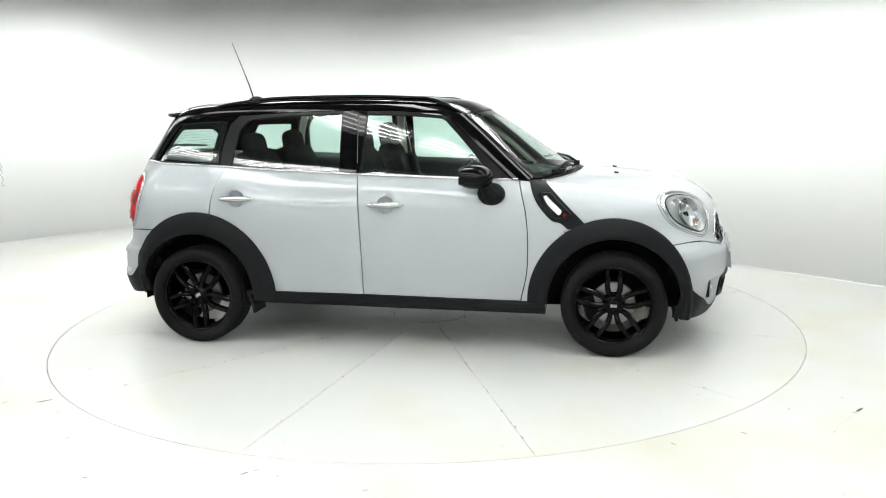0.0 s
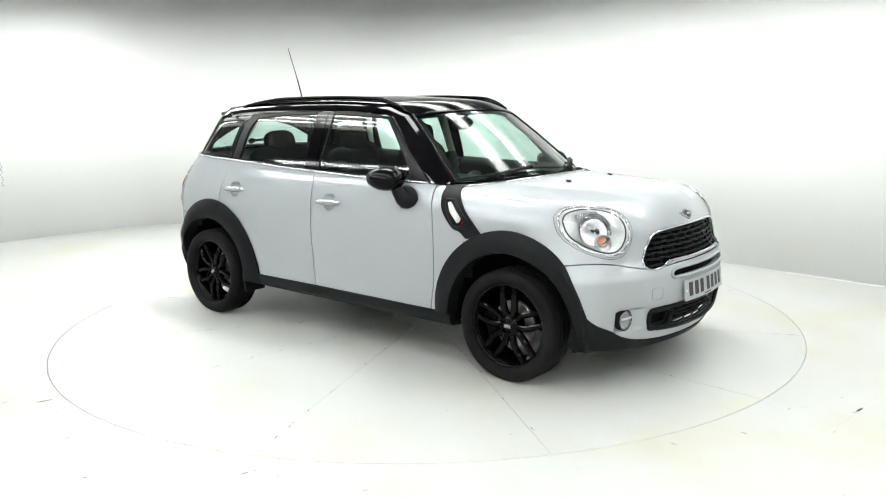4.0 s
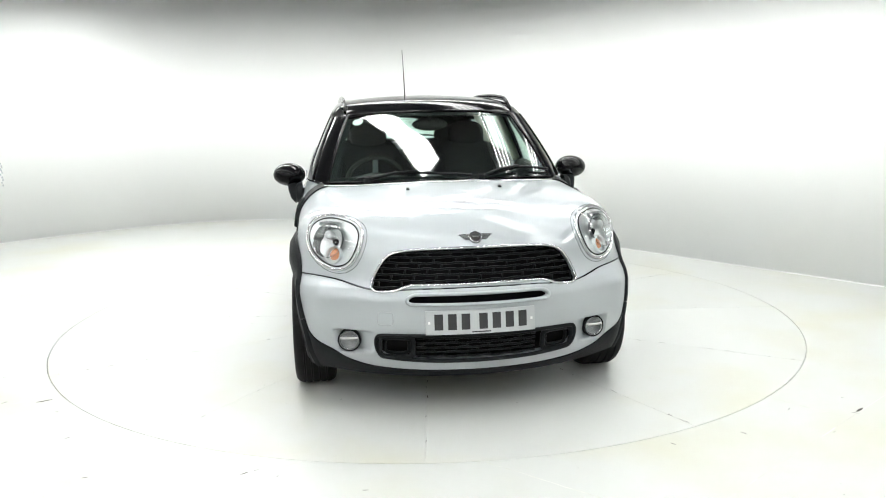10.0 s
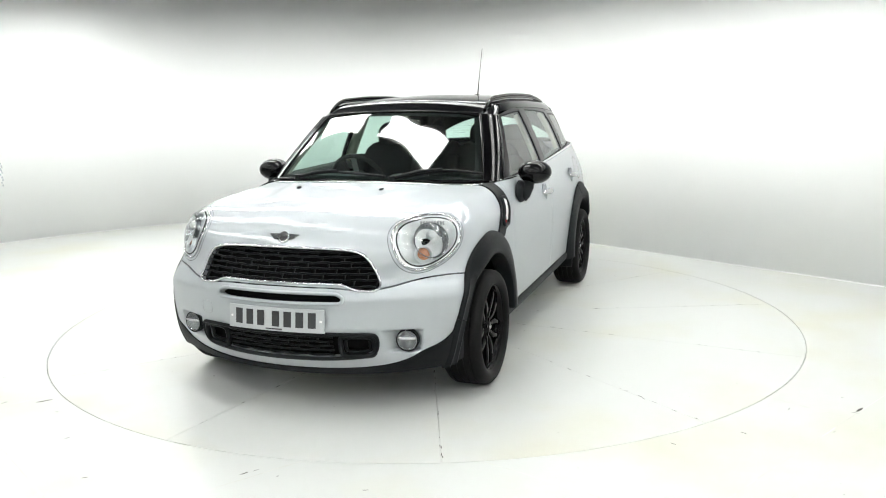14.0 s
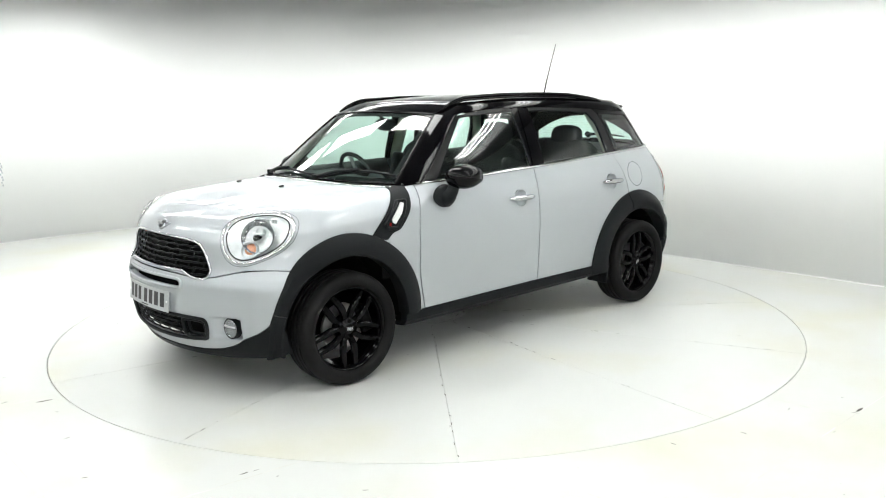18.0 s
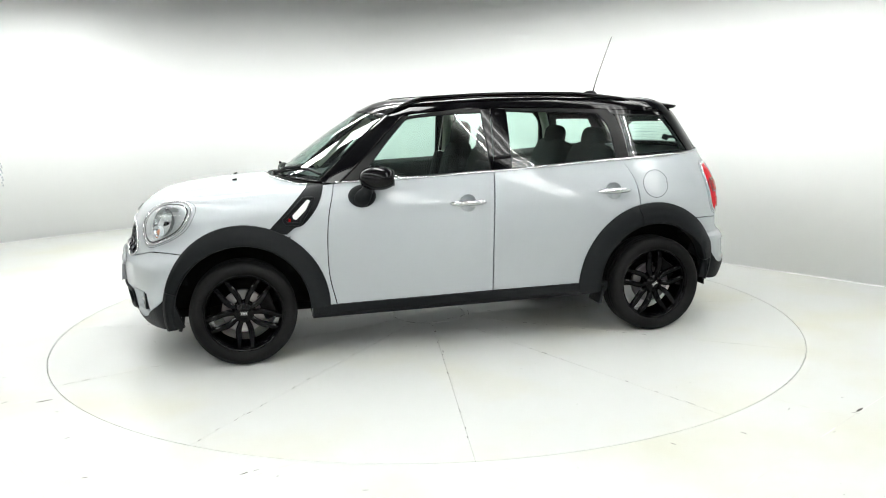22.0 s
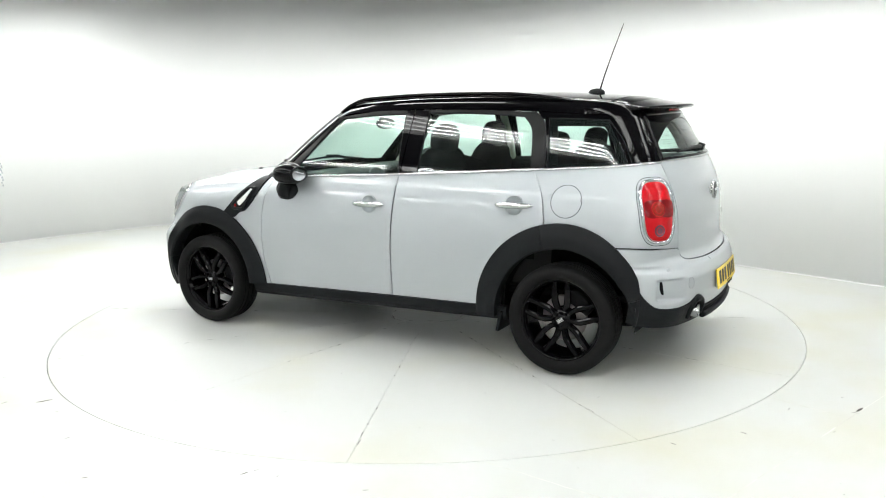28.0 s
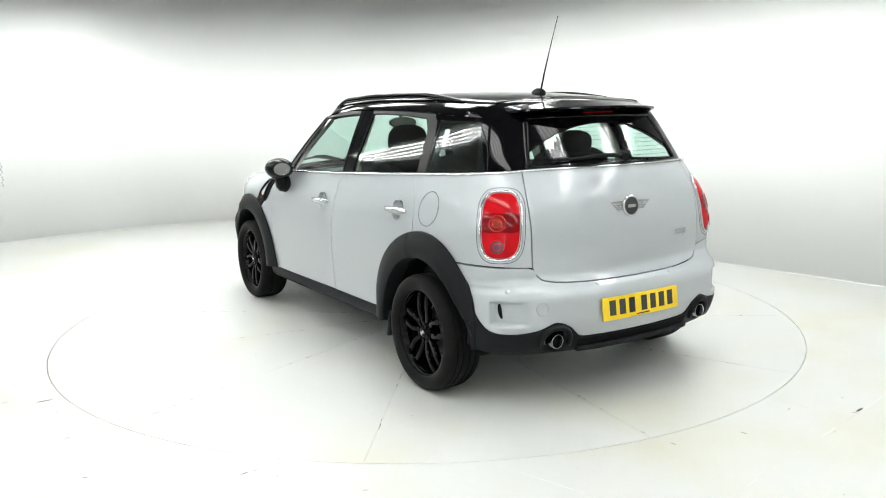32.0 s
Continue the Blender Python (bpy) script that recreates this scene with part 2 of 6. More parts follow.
def room():
    bm = bmesh.new()
    seg = 96
    inner = [bm.verts.new((R_DISC * 1.0006 * math.cos(k * math.tau / seg), R_DISC * 1.0006 * math.sin(k * math.tau / seg), 0)) for k in range(seg)]
    skirt = [bm.verts.new((v.co.x, v.co.y, -0.05)) for v in inner]
    outer = [bm.verts.new((14 * math.cos(k * math.tau / seg), 14 * math.sin(k * math.tau / seg), 0)) for k in range(seg)]
    for k in range(seg):
        j = (k + 1) % seg
        bm.faces.new((inner[k], outer[k], outer[j], inner[j]))
        bm.faces.new((skirt[k], inner[k], inner[j], skirt[j]))
    floor = part("floor", bm, FLOOR, None)
    tagged(floor, "worn white painted studio floor around the turntable", "floor", kind="structure")

    # joints between the fixed floor sheets: thin filled lines along two directions
    joints = (((-1.95, -2.18), (-1.2, -3.06)), ((-1.30, -2.98), (-0.55, -2.425)), ((1.69, -1.82), (1.96, -2.12)), ((3.2, -1.03), (1.05, -2.90)),
              ((0.22, -2.48), (0.75, -2.92)), ((-2.9, -2.32), (-1.98, -1.51)), ((-3.9, -0.90), (-2.335, -0.85)), ((2.28, 1.0), (3.0, 0.55)))
    for (x0, y0), (x1, y1) in joints:
        bm = bmesh.new()
        a, b = Vector((x0, y0, 0)), Vector((x1, y1, 0))
        d = (b - a).normalized()
        n = Vector((-d.y, d.x, 0))
        rng = random.Random(int(x0 * 100))
        cuts = 18
        rows = []
        for k in range(cuts + 1):
            p = a.lerp(b, k / cuts) + n * rng.uniform(-0.003, 0.003)
            w = rng.uniform(0.0010, 0.0024)
            rows.append((bm.verts.new(p + n * w + Vector((0, 0, 0.0012))), bm.verts.new(p - n * w + Vector((0, 0, 0.0012)))))
        for (p, q), (s, t) in zip(rows, rows[1:]):
            bm.faces.new((p, q, t, s))
        part("joint", bm, SEAM, floor)
    # chips and scrapes in the floor paint
    rng = random.Random(5)
    chips = [(2.05, -2.02, 0.045, 0.7), (2.015, -2.055, 0.022, -0.6), (-0.77, -2.53, 0.026, 0.65), (-0.73, -2.505, 0.016, 0.6), (-2.0, -1.62, 0.05, 0.5)]
    for _ in range(46):
        t, r = rng.uniform(-2.7, -0.5), rng.uniform(2.53, 3.3)
        chips.append((r * math.cos(t), r * math.sin(t), rng.uniform(0.006, 0.022), rng.uniform(-1, 1)))
    bm = bmesh.new()
    for x, y, s, a in chips:
        k = rng.randint(5, 8)
        vs = []
        for i in range(k):
            t = math.tau * i / k
            u, v = s * math.cos(t) * rng.uniform(0.6, 1.1), s * 0.16 * math.sin(t) * rng.uniform(0.4, 1.5)
            vs.append(bm.verts.new((x + u * math.cos(a) - v * math.sin(a), y + u * math.sin(a) + v * math.cos(a), 0.0016)))
        bm.faces.new(vs)
    tagged(part("paint_chip", bm, CRACK, floor), kind="stuff")

    # wall: a thick white shell, round the whole place
    corner = [Vector((x, y, 0)) for x, y in WALL_PLAN]
    pts = path([(*c,) for c in corner] + [(*corner[0],)], 160)
    bm = bmesh.new()
    rows = []
    for i, p in enumerate(pts[:-1]):
        a, b = pts[i - 1 if i else -2], pts[i + 1]
        d = Vector(b - a).normalized()
        n = Vector((d.y, -d.x, 0))
        p = Vector(p)
        rows.append([bm.verts.new(q) for q in (p, p + Vector((0, 0, CEILING_Z)), p + n * 0.12 + Vector((0, 0, CEILING_Z)), p + n * 0.12)])
    for i in range(len(rows)):
        a, b = rows[i], rows[(i + 1) % len(rows)]
        for k in range(4):
            f = bm.faces.new((a[k], b[k], b[(k + 1) % 4], a[(k + 1) % 4]))
            f.smooth = k in (0, 2)
    wall = part("wall_round", bm, WALL, None)
    tagged(wall, "plain white painted studio wall with rounded corners", "wall", kind="structure")
    # short scuff on the paint of the left wall
    k = min(range(len(pts) - 1), key=lambda i: np.linalg.norm((pts[i] + pts[i + 1])[:2] / 2 - np.array((-4.81, 3.635))))
    a, b = Vector(pts[k]), Vector(pts[k + 1])
    d = (b - a).normalized()
    at = a + d * (Vector((-4.81, 3.635, 0)) - a).dot(d) + Vector((-d.y, d.x, 0)) * 0.004
    bm = bmesh.new()
    rng = random.Random(3)
    for j in range(9):
        z, u = 0.66 + 0.03 * j, rng.uniform(-0.012, 0.012)
        w, h = rng.uniform(0.004, 0.012), rng.uniform(0.010, 0.022)
        bm.faces.new([bm.verts.new(at + d * (u + x * w) + Vector((0, 0, z + y * h))) for x, y in ((-1, -0.8), (0.6, -1), (1, 0.5), (-0.4, 1))])
    tagged(part("paint_scuff", bm, SMUDGE, wall), kind="stuff")
    # thin base line where the wall meets the floor
    bm = bmesh.new()
    inner_pts = [r for r in path([(*c,) for c in corner] + [(*corner[0],)], 160)[:-1]]
    tube(bm, [(p[0] * 0.9985, p[1] * 0.9985, 0.004) for p in inner_pts], 0.005, True, 6)
    tagged(part("baseboard", bm, WALL, None), "thin white painted skirting bead", "skirting", kind="structure")

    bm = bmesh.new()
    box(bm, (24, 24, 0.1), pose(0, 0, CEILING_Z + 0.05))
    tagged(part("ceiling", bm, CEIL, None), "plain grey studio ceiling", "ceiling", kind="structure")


def hangers(lamp, reach):
    """Two thin rods from the ceiling."""
    for s in (1, -1):
        bm = bmesh.new()
        cyl(bm, 0.005, CEILING_Z - LAMP_Z + 0.004, pose(s * reach, 0, (CEILING_Z - LAMP_Z) / 2), 8)
        part("hanger", bm, FITTING, lamp)


def batten(x, y, turn, deep=0.104, n=4, length=1.5, pitch=0.075):
    """A ceiling fitting with bare fluorescent tubes side by side."""
    lamp = thing("ceiling_light", "white ceiling fitting with four bare lit fluorescent tubes, out of view", "ceiling light", "ceiling lights")
    lamp.matrix_basis = pose(x, y, LAMP_Z, 0, 0, turn)
    hangers(lamp, length * 0.4)
    bm = bmesh.new()
    box(bm, (length + 0.1, n * pitch + 0.06, 0.05), pose(0, 0, -0.026), 0.008)
    part("housing", bm, FITTING, lamp)
    # cheeks, added to the unseen fittings, that keep the light off the upper walls
    wide = n * pitch + 0.07
    for s in (1, -1):
        bm = bmesh.new()
        box(bm, (length + 0.10, 0.005, deep), pose(0, s * wide / 2, -0.002 - deep / 2))
        part("cheek", bm, FITTING, lamp)
        bm = bmesh.new()
        box(bm, (0.005, wide - 0.006, deep), pose(s * (length / 2 + 0.045), 0, -0.002 - deep / 2))
        part("end_cheek", bm, FITTING, lamp)
    for k in range(n):
        bm = bmesh.new()
        cyl(bm, 0.008, length, pose(0, (k - (n - 1) / 2) * pitch, -0.075, 0, 90, 0), 12)
        part("tube", bm, TUBE, lamp, "lit fluorescent tube")
    return lamp


def light_panel(x, y, turn, length, width):
    lamp = thing("light_panel", "large flat white lit ceiling panel", "ceiling light", "light panels")
    lamp.matrix_basis = pose(x, y, LAMP_Z, 0, 0, turn)
    hangers(lamp, length * 0.4)
    bm = bmesh.new()
    box(bm, (length + 0.06, width + 0.06, 0.05), pose(0, 0, -0.026), 0.008)
    part("frame", bm, FITTING, lamp)
    bm = bmesh.new()
    box(bm, (length, width, 0.02), pose(0, 0, -0.062), 0.004)
    part("diffuser", bm, PANEL, lamp, "lit white diffuser")


def lights():
    """Lines of fittings across the room, all along one direction; along: metres on the line, across: from line to line."""
    turn = -47.0
    d, e = Vector((0.682, -0.731, 0)), Vector((0.731, 0.682, 0))
    for along in (-4.6, -3.2, -1.7, -0.08):
        c = d * along + e * -0.32
        light_panel(c.x, c.y, turn, 1.15, 0.36)
    # lines from -3.6 out, and the far ends, are unseen lamps added as fill
    for across, spots in ((-0.32, (2.1, 3.8, 5.6)), (0.95, (-3.3, -1.9, -0.5, 1.0, 2.6, 4.3, 6.0)), (-1.95, (-4.5, -2.9, -1.4, 0.1, 1.8, 3.5, 5.2, 6.9)),
                          (-3.6, (-3.2, -1.5, 0.2, 1.9, 3.7, 5.4, 7.1)), (-5.2, (-1.2, 0.8, 2.8, 4.8, 6.5, 8.1)), (-6.8, (1.4, 3.0, 4.8, 6.6))):
        for along in spots:
            c = d * along + e * across
            batten(c.x, c.y, turn)
    # deeper fittings next to the wall: an added, unseen line that brightens it
    for along in (-2.4, -0.9, 0.6, 2.1):
        c = d * along + e * 1.70
        batten(c.x, c.y, turn, 0.17)


def turntable():
    """Twelve wedge sheets round a small hub plate, flush with the floor."""
    table = thing("turntable", "round white painted car turntable flush with the floor", "turntable")
    gap = 0.0007
    for s in range(12):
        bm = bmesh.new()
        a0, a1 = radians(22 + 30 * s), radians(52 + 30 * s)
        n = 10
        rim, hub = [], []
        for k in range(n + 1):
            a = a0 + (a1 - a0) * k / n
            off = gap * (1 if k == 0 else -1 if k == n else 0)
            for r, row in ((R_DISC - 0.003, rim), (0.262, hub)):
                b = a + off / r
                row.append(((r * math.cos(b), r * math.sin(b))))
        outline = hub + rim[::-1]
        prism(bm, outline, 0.03, pose(0, 0, -0.03), 0.0008)
        part("sheet", bm, FLOOR, table)
    bm = bmesh.new()
    cyl(bm, 0.257, 0.03, pose(0, 0, -0.015), 48)
    part("hub_plate", bm, FLOOR, table)
    bm = bmesh.new()
    cyl(bm, R_DISC - 0.014, 0.02, pose(0, 0, -0.04), 96)
    part("deck", bm, SEAM, table)
    bm = bmesh.new()
    lathe(bm, [(R_DISC - 0.013, -0.031), (R_DISC - 0.0005, -0.031), (R_DISC - 0.0005, -0.045), (R_DISC - 0.013, -0.045)], 96, Matrix(), True)
    part("edge_seal", bm, CRACK, table, "dark seal in the gap round the turntable")
    # flaked paint along the joints and scattered chips
    bm = bmesh.new()
    rng = random.Random(9)
    for s in range(12):
        a = radians(22 + 30 * s)
        for _ in range(17):
            r = rng.uniform(0.3, 2.44)
            chip(bm, r * math.cos(a) + rng.gauss(0, 0.004), r * math.sin(a) + rng.gauss(0, 0.004), rng.uniform(0.006, 0.028), a + rng.gauss(0, 0.1), rng)
    for _ in range(26):
        t = rng.uniform(0, math.tau)
        r = 0.26 + rng.gauss(0, 0.02)
        chip(bm, r * math.cos(t), r * math.sin(t), rng.uniform(0.012, 0.05), t + 1.57, rng)
    for _ in range(70):
        t, r = rng.uniform(0, math.tau), 2.4 * math.sqrt(rng.uniform(0.02, 1))
        chip(bm, r * math.cos(t), r * math.sin(t), rng.uniform(0.003, 0.010), rng.uniform(0, 3), rng)
    tagged(part("paint_chip", bm, CRACK, table), kind="stuff")
    return table


def chip(bm, x, y, s, a, rng):
    k = rng.randint(5, 7)
    vs = []
    for i in range(k):
        t = math.tau * i / k
        u, v = s * math.cos(t) * rng.uniform(0.5, 1.1), min(s * 0.14, 0.0022) * math.sin(t) * rng.uniform(0.4, 1.5)
        vs.append(bm.verts.new((x + u * math.cos(a) - v * math.sin(a), y + u * math.sin(a) + v * math.cos(a), 0.0014)))
    bm.faces.new(vs)


room()
lights()
TABLE = turntable()

# ---------------------------------------------------------------- the car: its form
# Car space: x forward from the middle of the wheelbase, y to its left, z up from the ground.
HUB_X, HUB_Z, WHEEL_Z = 1.298, 0.318, 0.3065
half_width = curve((0.15, 0.30, 0.50, 0.68, 0.85, 0.97, 1.07, 1.16), (0.815, 0.838, 0.856, 0.862, 0.848, 0.818, 0.780, 0.742))
nose = curve((0.15, 0.22, 0.30, 0.40, 0.50, 0.57, 0.62, 0.67, 0.75, 0.82, 0.90, 1.10), (1.912, 1.966, 2.006, 2.026, 2.036, 2.036, 2.021, 1.992, 1.977, 1.962, 1.938, 1.80))
tail = curve((0.15, 0.25, 0.35, 0.45, 0.53, 0.59, 0.625, 0.665, 0.85, 1.00, 1.10, 1.18), (-1.88, -1.935, -1.985, -2.005, -2.002, -1.98, -1.945, -1.925, -1.922, -1.905, -1.875, -1.835))
bonnet_line = curve((0.35, 0.60, 0.80, 0.95, 1.15, 1.32, 1.56, 1.75, 1.88, 1.96, 2.05), (1.34, 1.17, 1.075, 1.05, 1.040, 1.028, 1.004, 0.968, 0.918, 0.865, 0.78))
belt = curve((0.90, 0.78, 0.3, -0.23, -0.7, -1.1, -1.6, -1.85), (1.022, 1.028, 1.045, 1.066, 1.09, 1.112, 1.138, 1.150))
side_glass = curve((1.00, 1.10, 1.25, 1.38, 1.47, 1.55), (0.795, 0.765, 0.705, 0.645, 0.600, 0.555))
screen = curve((0.95, 1.05, 1.20, 1.33, 1.44, 1.55), (1.175, 1.046, 0.843, 0.662, 0.498, 0.33))
back_glass = curve((1.00, 1.15, 1.28, 1.40, 1.50), (-1.90, -1.845, -1.765, -1.685, -1.60))
roof_line = curve((0.60, 0.46, 0.30, 0.0, -0.3, -0.65, -1.0, -1.3, -1.55, -1.80), (1.40, 1.470, 1.508, 1.532, 1.545, 1.548, 1.540, 1.522, 1.495, 1.452))


def slope(c, v):
    return (c(v + 0.004) - c(v - 0.004)) / 0.008


def rmax(a, b, r):
    """The meeting of two solids, its edge rounded with radius r."""
    both = (a > -r) & (b > -r)
    return np.where(both, np.hypot(np.maximum(a + r, 0), np.maximum(b + r, 0)) - r, np.maximum(a, b))


def ramp(v, a, b):
    t = np.clip((v - a) / (b - a), 0, 1)
    return t * t * (3 - 2 * t)


def lower_form(p):
    x, y, z = p[..., 0], np.abs(p[..., 1]), p[..., 2]
    w = half_width(z) - 0.03 * np.maximum(x - 1.3, 0) ** 2 - 0.10 * np.maximum(-1.2 - x, 0) ** 2 - 0.004 * x * x
    ds = (y - w) / np.sqrt(1 + slope(half_width, z) ** 2)
    arc = 0.43 - 0.03 / (1 + np.exp((z - 0.615) / 0.018))
    df = (x - nose(z) + arc * y * y) / np.sqrt(1 + 4 * arc * arc * y * y + slope(nose, z) ** 2)
    bow = 0.22 + 0.18 / (1 + np.exp(-(z - 1.05) / 0.06))
    dr = (tail(z) + bow * y * y - x) / np.sqrt(1 + 4 * bow * bow * y * y + slope(tail, z) ** 2)
    dome = 0.010 / (1 + np.exp((y - 0.20 - 0.30 * np.maximum(1.9 - x, 0)) / 0.014)) * np.clip((x - 1.0) / 0.25, 0, 1) * np.clip((1.93 - x) / 0.15, 0, 1)
    dt = (z - bonnet_line(x) + 0.09 * y * y - dome + 0.005 * np.clip((x - 1.0) / 0.25, 0, 1)) / np.sqrt(1 + slope(bonnet_line, x) ** 2 + 0.032 * y * y)
    corner = 0.09 + 0.14 / (1 + np.exp(-(z - 0.68) / 0.035))
    # hollows: behind the fog lamps, and the air scoops of the rear bumper
    fog = 0.048 * ramp(y, 0.49, 0.575) * ramp(-y, -0.668, -0.655) * ramp(z, 0.312, 0.330) * ramp(-z, -0.432, -0.418) * (x > 1.6)
    scoop = 0.040 * ramp(y, 0.62, 0.74) * ramp(-y, -0.778, -0.766) * ramp(z, 0.432, 0.452) * ramp(-z, -0.562, -0.546) * (x < -1.6)
    return rmax(rmax(rmax(ds, df, corner), dr, 0.14), dt, 0.11) + fog + scoop


def upper_form(p):
    x, y, z = p[..., 0], np.abs(p[..., 1]), p[..., 2]
    w = side_glass(z) - 0.016 * np.maximum(-x, 0) ** 2 - 0.05 * np.maximum(-1.0 - x, 0) ** 2 - 0.03 * np.maximum(x, 0) ** 2
    ds = (y - w) / 1.10
    df = (x - screen(z) + 0.52 * y * y) / np.sqrt(1 + 1.08 * y * y + slope(screen, z) ** 2)
    dr = (back_glass(z) + 0.40 * y * y - x) / np.sqrt(1 + 0.64 * y * y + slope(back_glass, z) ** 2)
    dt = (z - roof_line(x) + 0.11 * y * y) / np.sqrt(1 + slope(roof_line, x) ** 2)
    return rmax(rmax(rmax(ds, df, 0.07), dr, 0.10), dt, 0.05)


def wrap(p, form, way, off=0.0):
    """Moves points onto a form. way: 'y' across the car, (x,) level from the middle plane at that x, (x, y, z) from that point, 'z' down from above."""
    p = np.array(p, float)
    o = p.copy()
    if way == "y":
        o[..., 1] = 0
        d = np.zeros_like(p)
        d[..., 1] = np.where(p[..., 1] < 0, -1, 1)
    elif way == "z":
        o[..., 2] = 0.8
        d = np.zeros_like(p)
        d[..., 2] = 1
    elif way in ("x", "-x"):
        o[..., 0] = 0
        d = np.zeros_like(p)
        d[..., 0] = 1 if way == "x" else -1
    elif len(way) == 1:
        o[..., 0], o[..., 1] = way[0], 0
        d = p - o
    else:
        o[...] = way
        d = p - o
    d /= np.linalg.norm(d, axis=-1, keepdims=True)
    lo, hi = np.zeros(p.shape[:-1]), np.full(p.shape[:-1], 3.0)
    for _ in range(30):
        mid = (lo + hi) / 2
        out = form(o + d * mid[..., None]) > 0
        hi, lo = np.where(out, mid, hi), np.where(out, lo, mid)
    q = o + d * lo[..., None]
    return q + off * normals(q, form) if off else q


def normals(q, form):
    e = 0.003
    g = np.stack([form(q + np.eye(3)[k] * e) - form(q - np.eye(3)[k] * e) for k in range(3)], -1)
    return g / np.linalg.norm(g, axis=-1, keepdims=True)


def shell(q, form, deep=0.018, cuts=()):
    """A sheet-metal panel from a grid of places, with its edges turned inwards. cuts: signed distances, negative inside an opening."""
    bm = bmesh.new()
    q = q.copy()
    nv, nu = q.shape[:2]
    live = np.ones((nv - 1, nu - 1), bool)
    for cut in cuts:
        mid = (q[:-1, :-1] + q[1:, :-1] + q[:-1, 1:] + q[1:, 1:]) / 4
        gone = cut(mid) < 0
        pad = np.pad(gone, 1, mode="edge")
        near = np.stack([pad[:-1, :-1], pad[1:, :-1], pad[:-1, 1:], pad[1:, 1:]])
        rim = near.any(0) & ~near.all(0)
        p = q[rim]
        for _ in range(4):
            nr = normals(p, form)
            e = 0.002
            g = np.stack([cut(p + np.eye(3)[k] * e) - cut(p - np.eye(3)[k] * e) for k in range(3)], -1) / (2 * e)
            g -= nr * (g * nr).sum(-1, keepdims=True)
            step = cut(p)[:, None] * g / np.maximum((g * g).sum(-1, keepdims=True), 0.05)
            p = p - np.clip(step, -0.02, 0.02)
            p = p - form(p)[:, None] * nr
        q[rim] = p
        live &= ~gone
    nrm = normals(q, form)
    vs = [[bm.verts.new(q[j, i]) for i in range(nu)] for j in range(nv)]
    flip = None
    made = []
    for j in range(nv - 1):
        for i in range(nu - 1):
            if not live[j, i]:
                continue
            ring = (vs[j][i], vs[j][i + 1], vs[j + 1][i + 1], vs[j + 1][i])
            if flip is None:
                fn = np.cross(q[j, i + 1] - q[j, i], q[j + 1, i] - q[j, i])
                flip = fn @ nrm[j, i] < 0
            f = bm.faces.new(ring[::-1] if flip else ring)
            f.smooth = True
            made.append(f)
    loose = [v for row in vs for v in row if not v.link_faces]
    low = {}
    for j in range(nv):
        for i in range(nu):
            low[vs[j][i]] = q[j, i] - nrm[j, i] * deep
    for e in [e for f in made for e in f.edges if len(e.link_faces) == 1]:
        if deep <= 0 or len(e.link_faces) != 1:
            continue
        l = e.link_loops[0]
        a, b = l.vert, l.link_loop_next.vert
        for v in (a, b):
            if isinstance(low[v], np.ndarray):
                low[v] = bm.verts.new(low[v])
        f = bm.faces.new((b, a, low[a], low[b]))
        f.smooth = True
        e.smooth = False
    for v in loose:
        bm.verts.remove(v)
    return bm


def outline_cut(half):
    """The signed distance to an opening given by its half outline (y, z), for places at the nose."""
    pts = np.array(half, float)
    poly = np.vstack([pts, pts[::-1] * np.array((-1, 1))])
    a, b = poly, np.roll(poly, -1, 0)

    def cut(p):
        v = np.stack([p[..., 1], p[..., 2]], -1)[..., None, :]
        ab = b - a
        t = np.clip(((v - a) * ab).sum(-1) / np.maximum((ab * ab).sum(-1), 1e-9), 0, 1)
        d = np.linalg.norm(v - a - t[..., None] * ab, axis=-1).min(-1)
        cross = ((a[:, 1] > v[..., 1]) != (b[:, 1] > v[..., 1])) & (v[..., 0] < (b[:, 0] - a[:, 0]) * (v[..., 1] - a[:, 1]) / (b[:, 1] - a[:, 1] + 1e-12) + a[:, 0])
        inside = cross.sum(-1) % 2 == 1
        return np.where(p[..., 0] < 1.5, 1.0, np.where(inside, -d, d))
    return cut


def axis_cut(centre, way, ru, rv, power=2.0):
    """The signed distance to a round opening seen along an axis, on both sides of the car."""
    c, n = np.array(centre, float), np.array(Vector(way).normalized())
    a = np.cross((0, 0, 1), n)
    a /= np.linalg.norm(a)
    b = np.cross(n, a)

    def cut(p):
        d = np.stack([p[..., 0], np.abs(p[..., 1]), p[..., 2]], -1) - c
        u, v = np.abs(d @ a) / ru, np.abs(d @ b) / rv
        r = (u ** power + v ** power + 1e-12) ** (1 / power)
        return np.where(np.abs(d @ n) > 0.25, 1.0, (r - 1) * min(ru, rv))
    return cut


def side_cut(x, z, r):
    def cut(p):
        return np.hypot(p[..., 0] - x, p[..., 2] - z) - r
    return cut


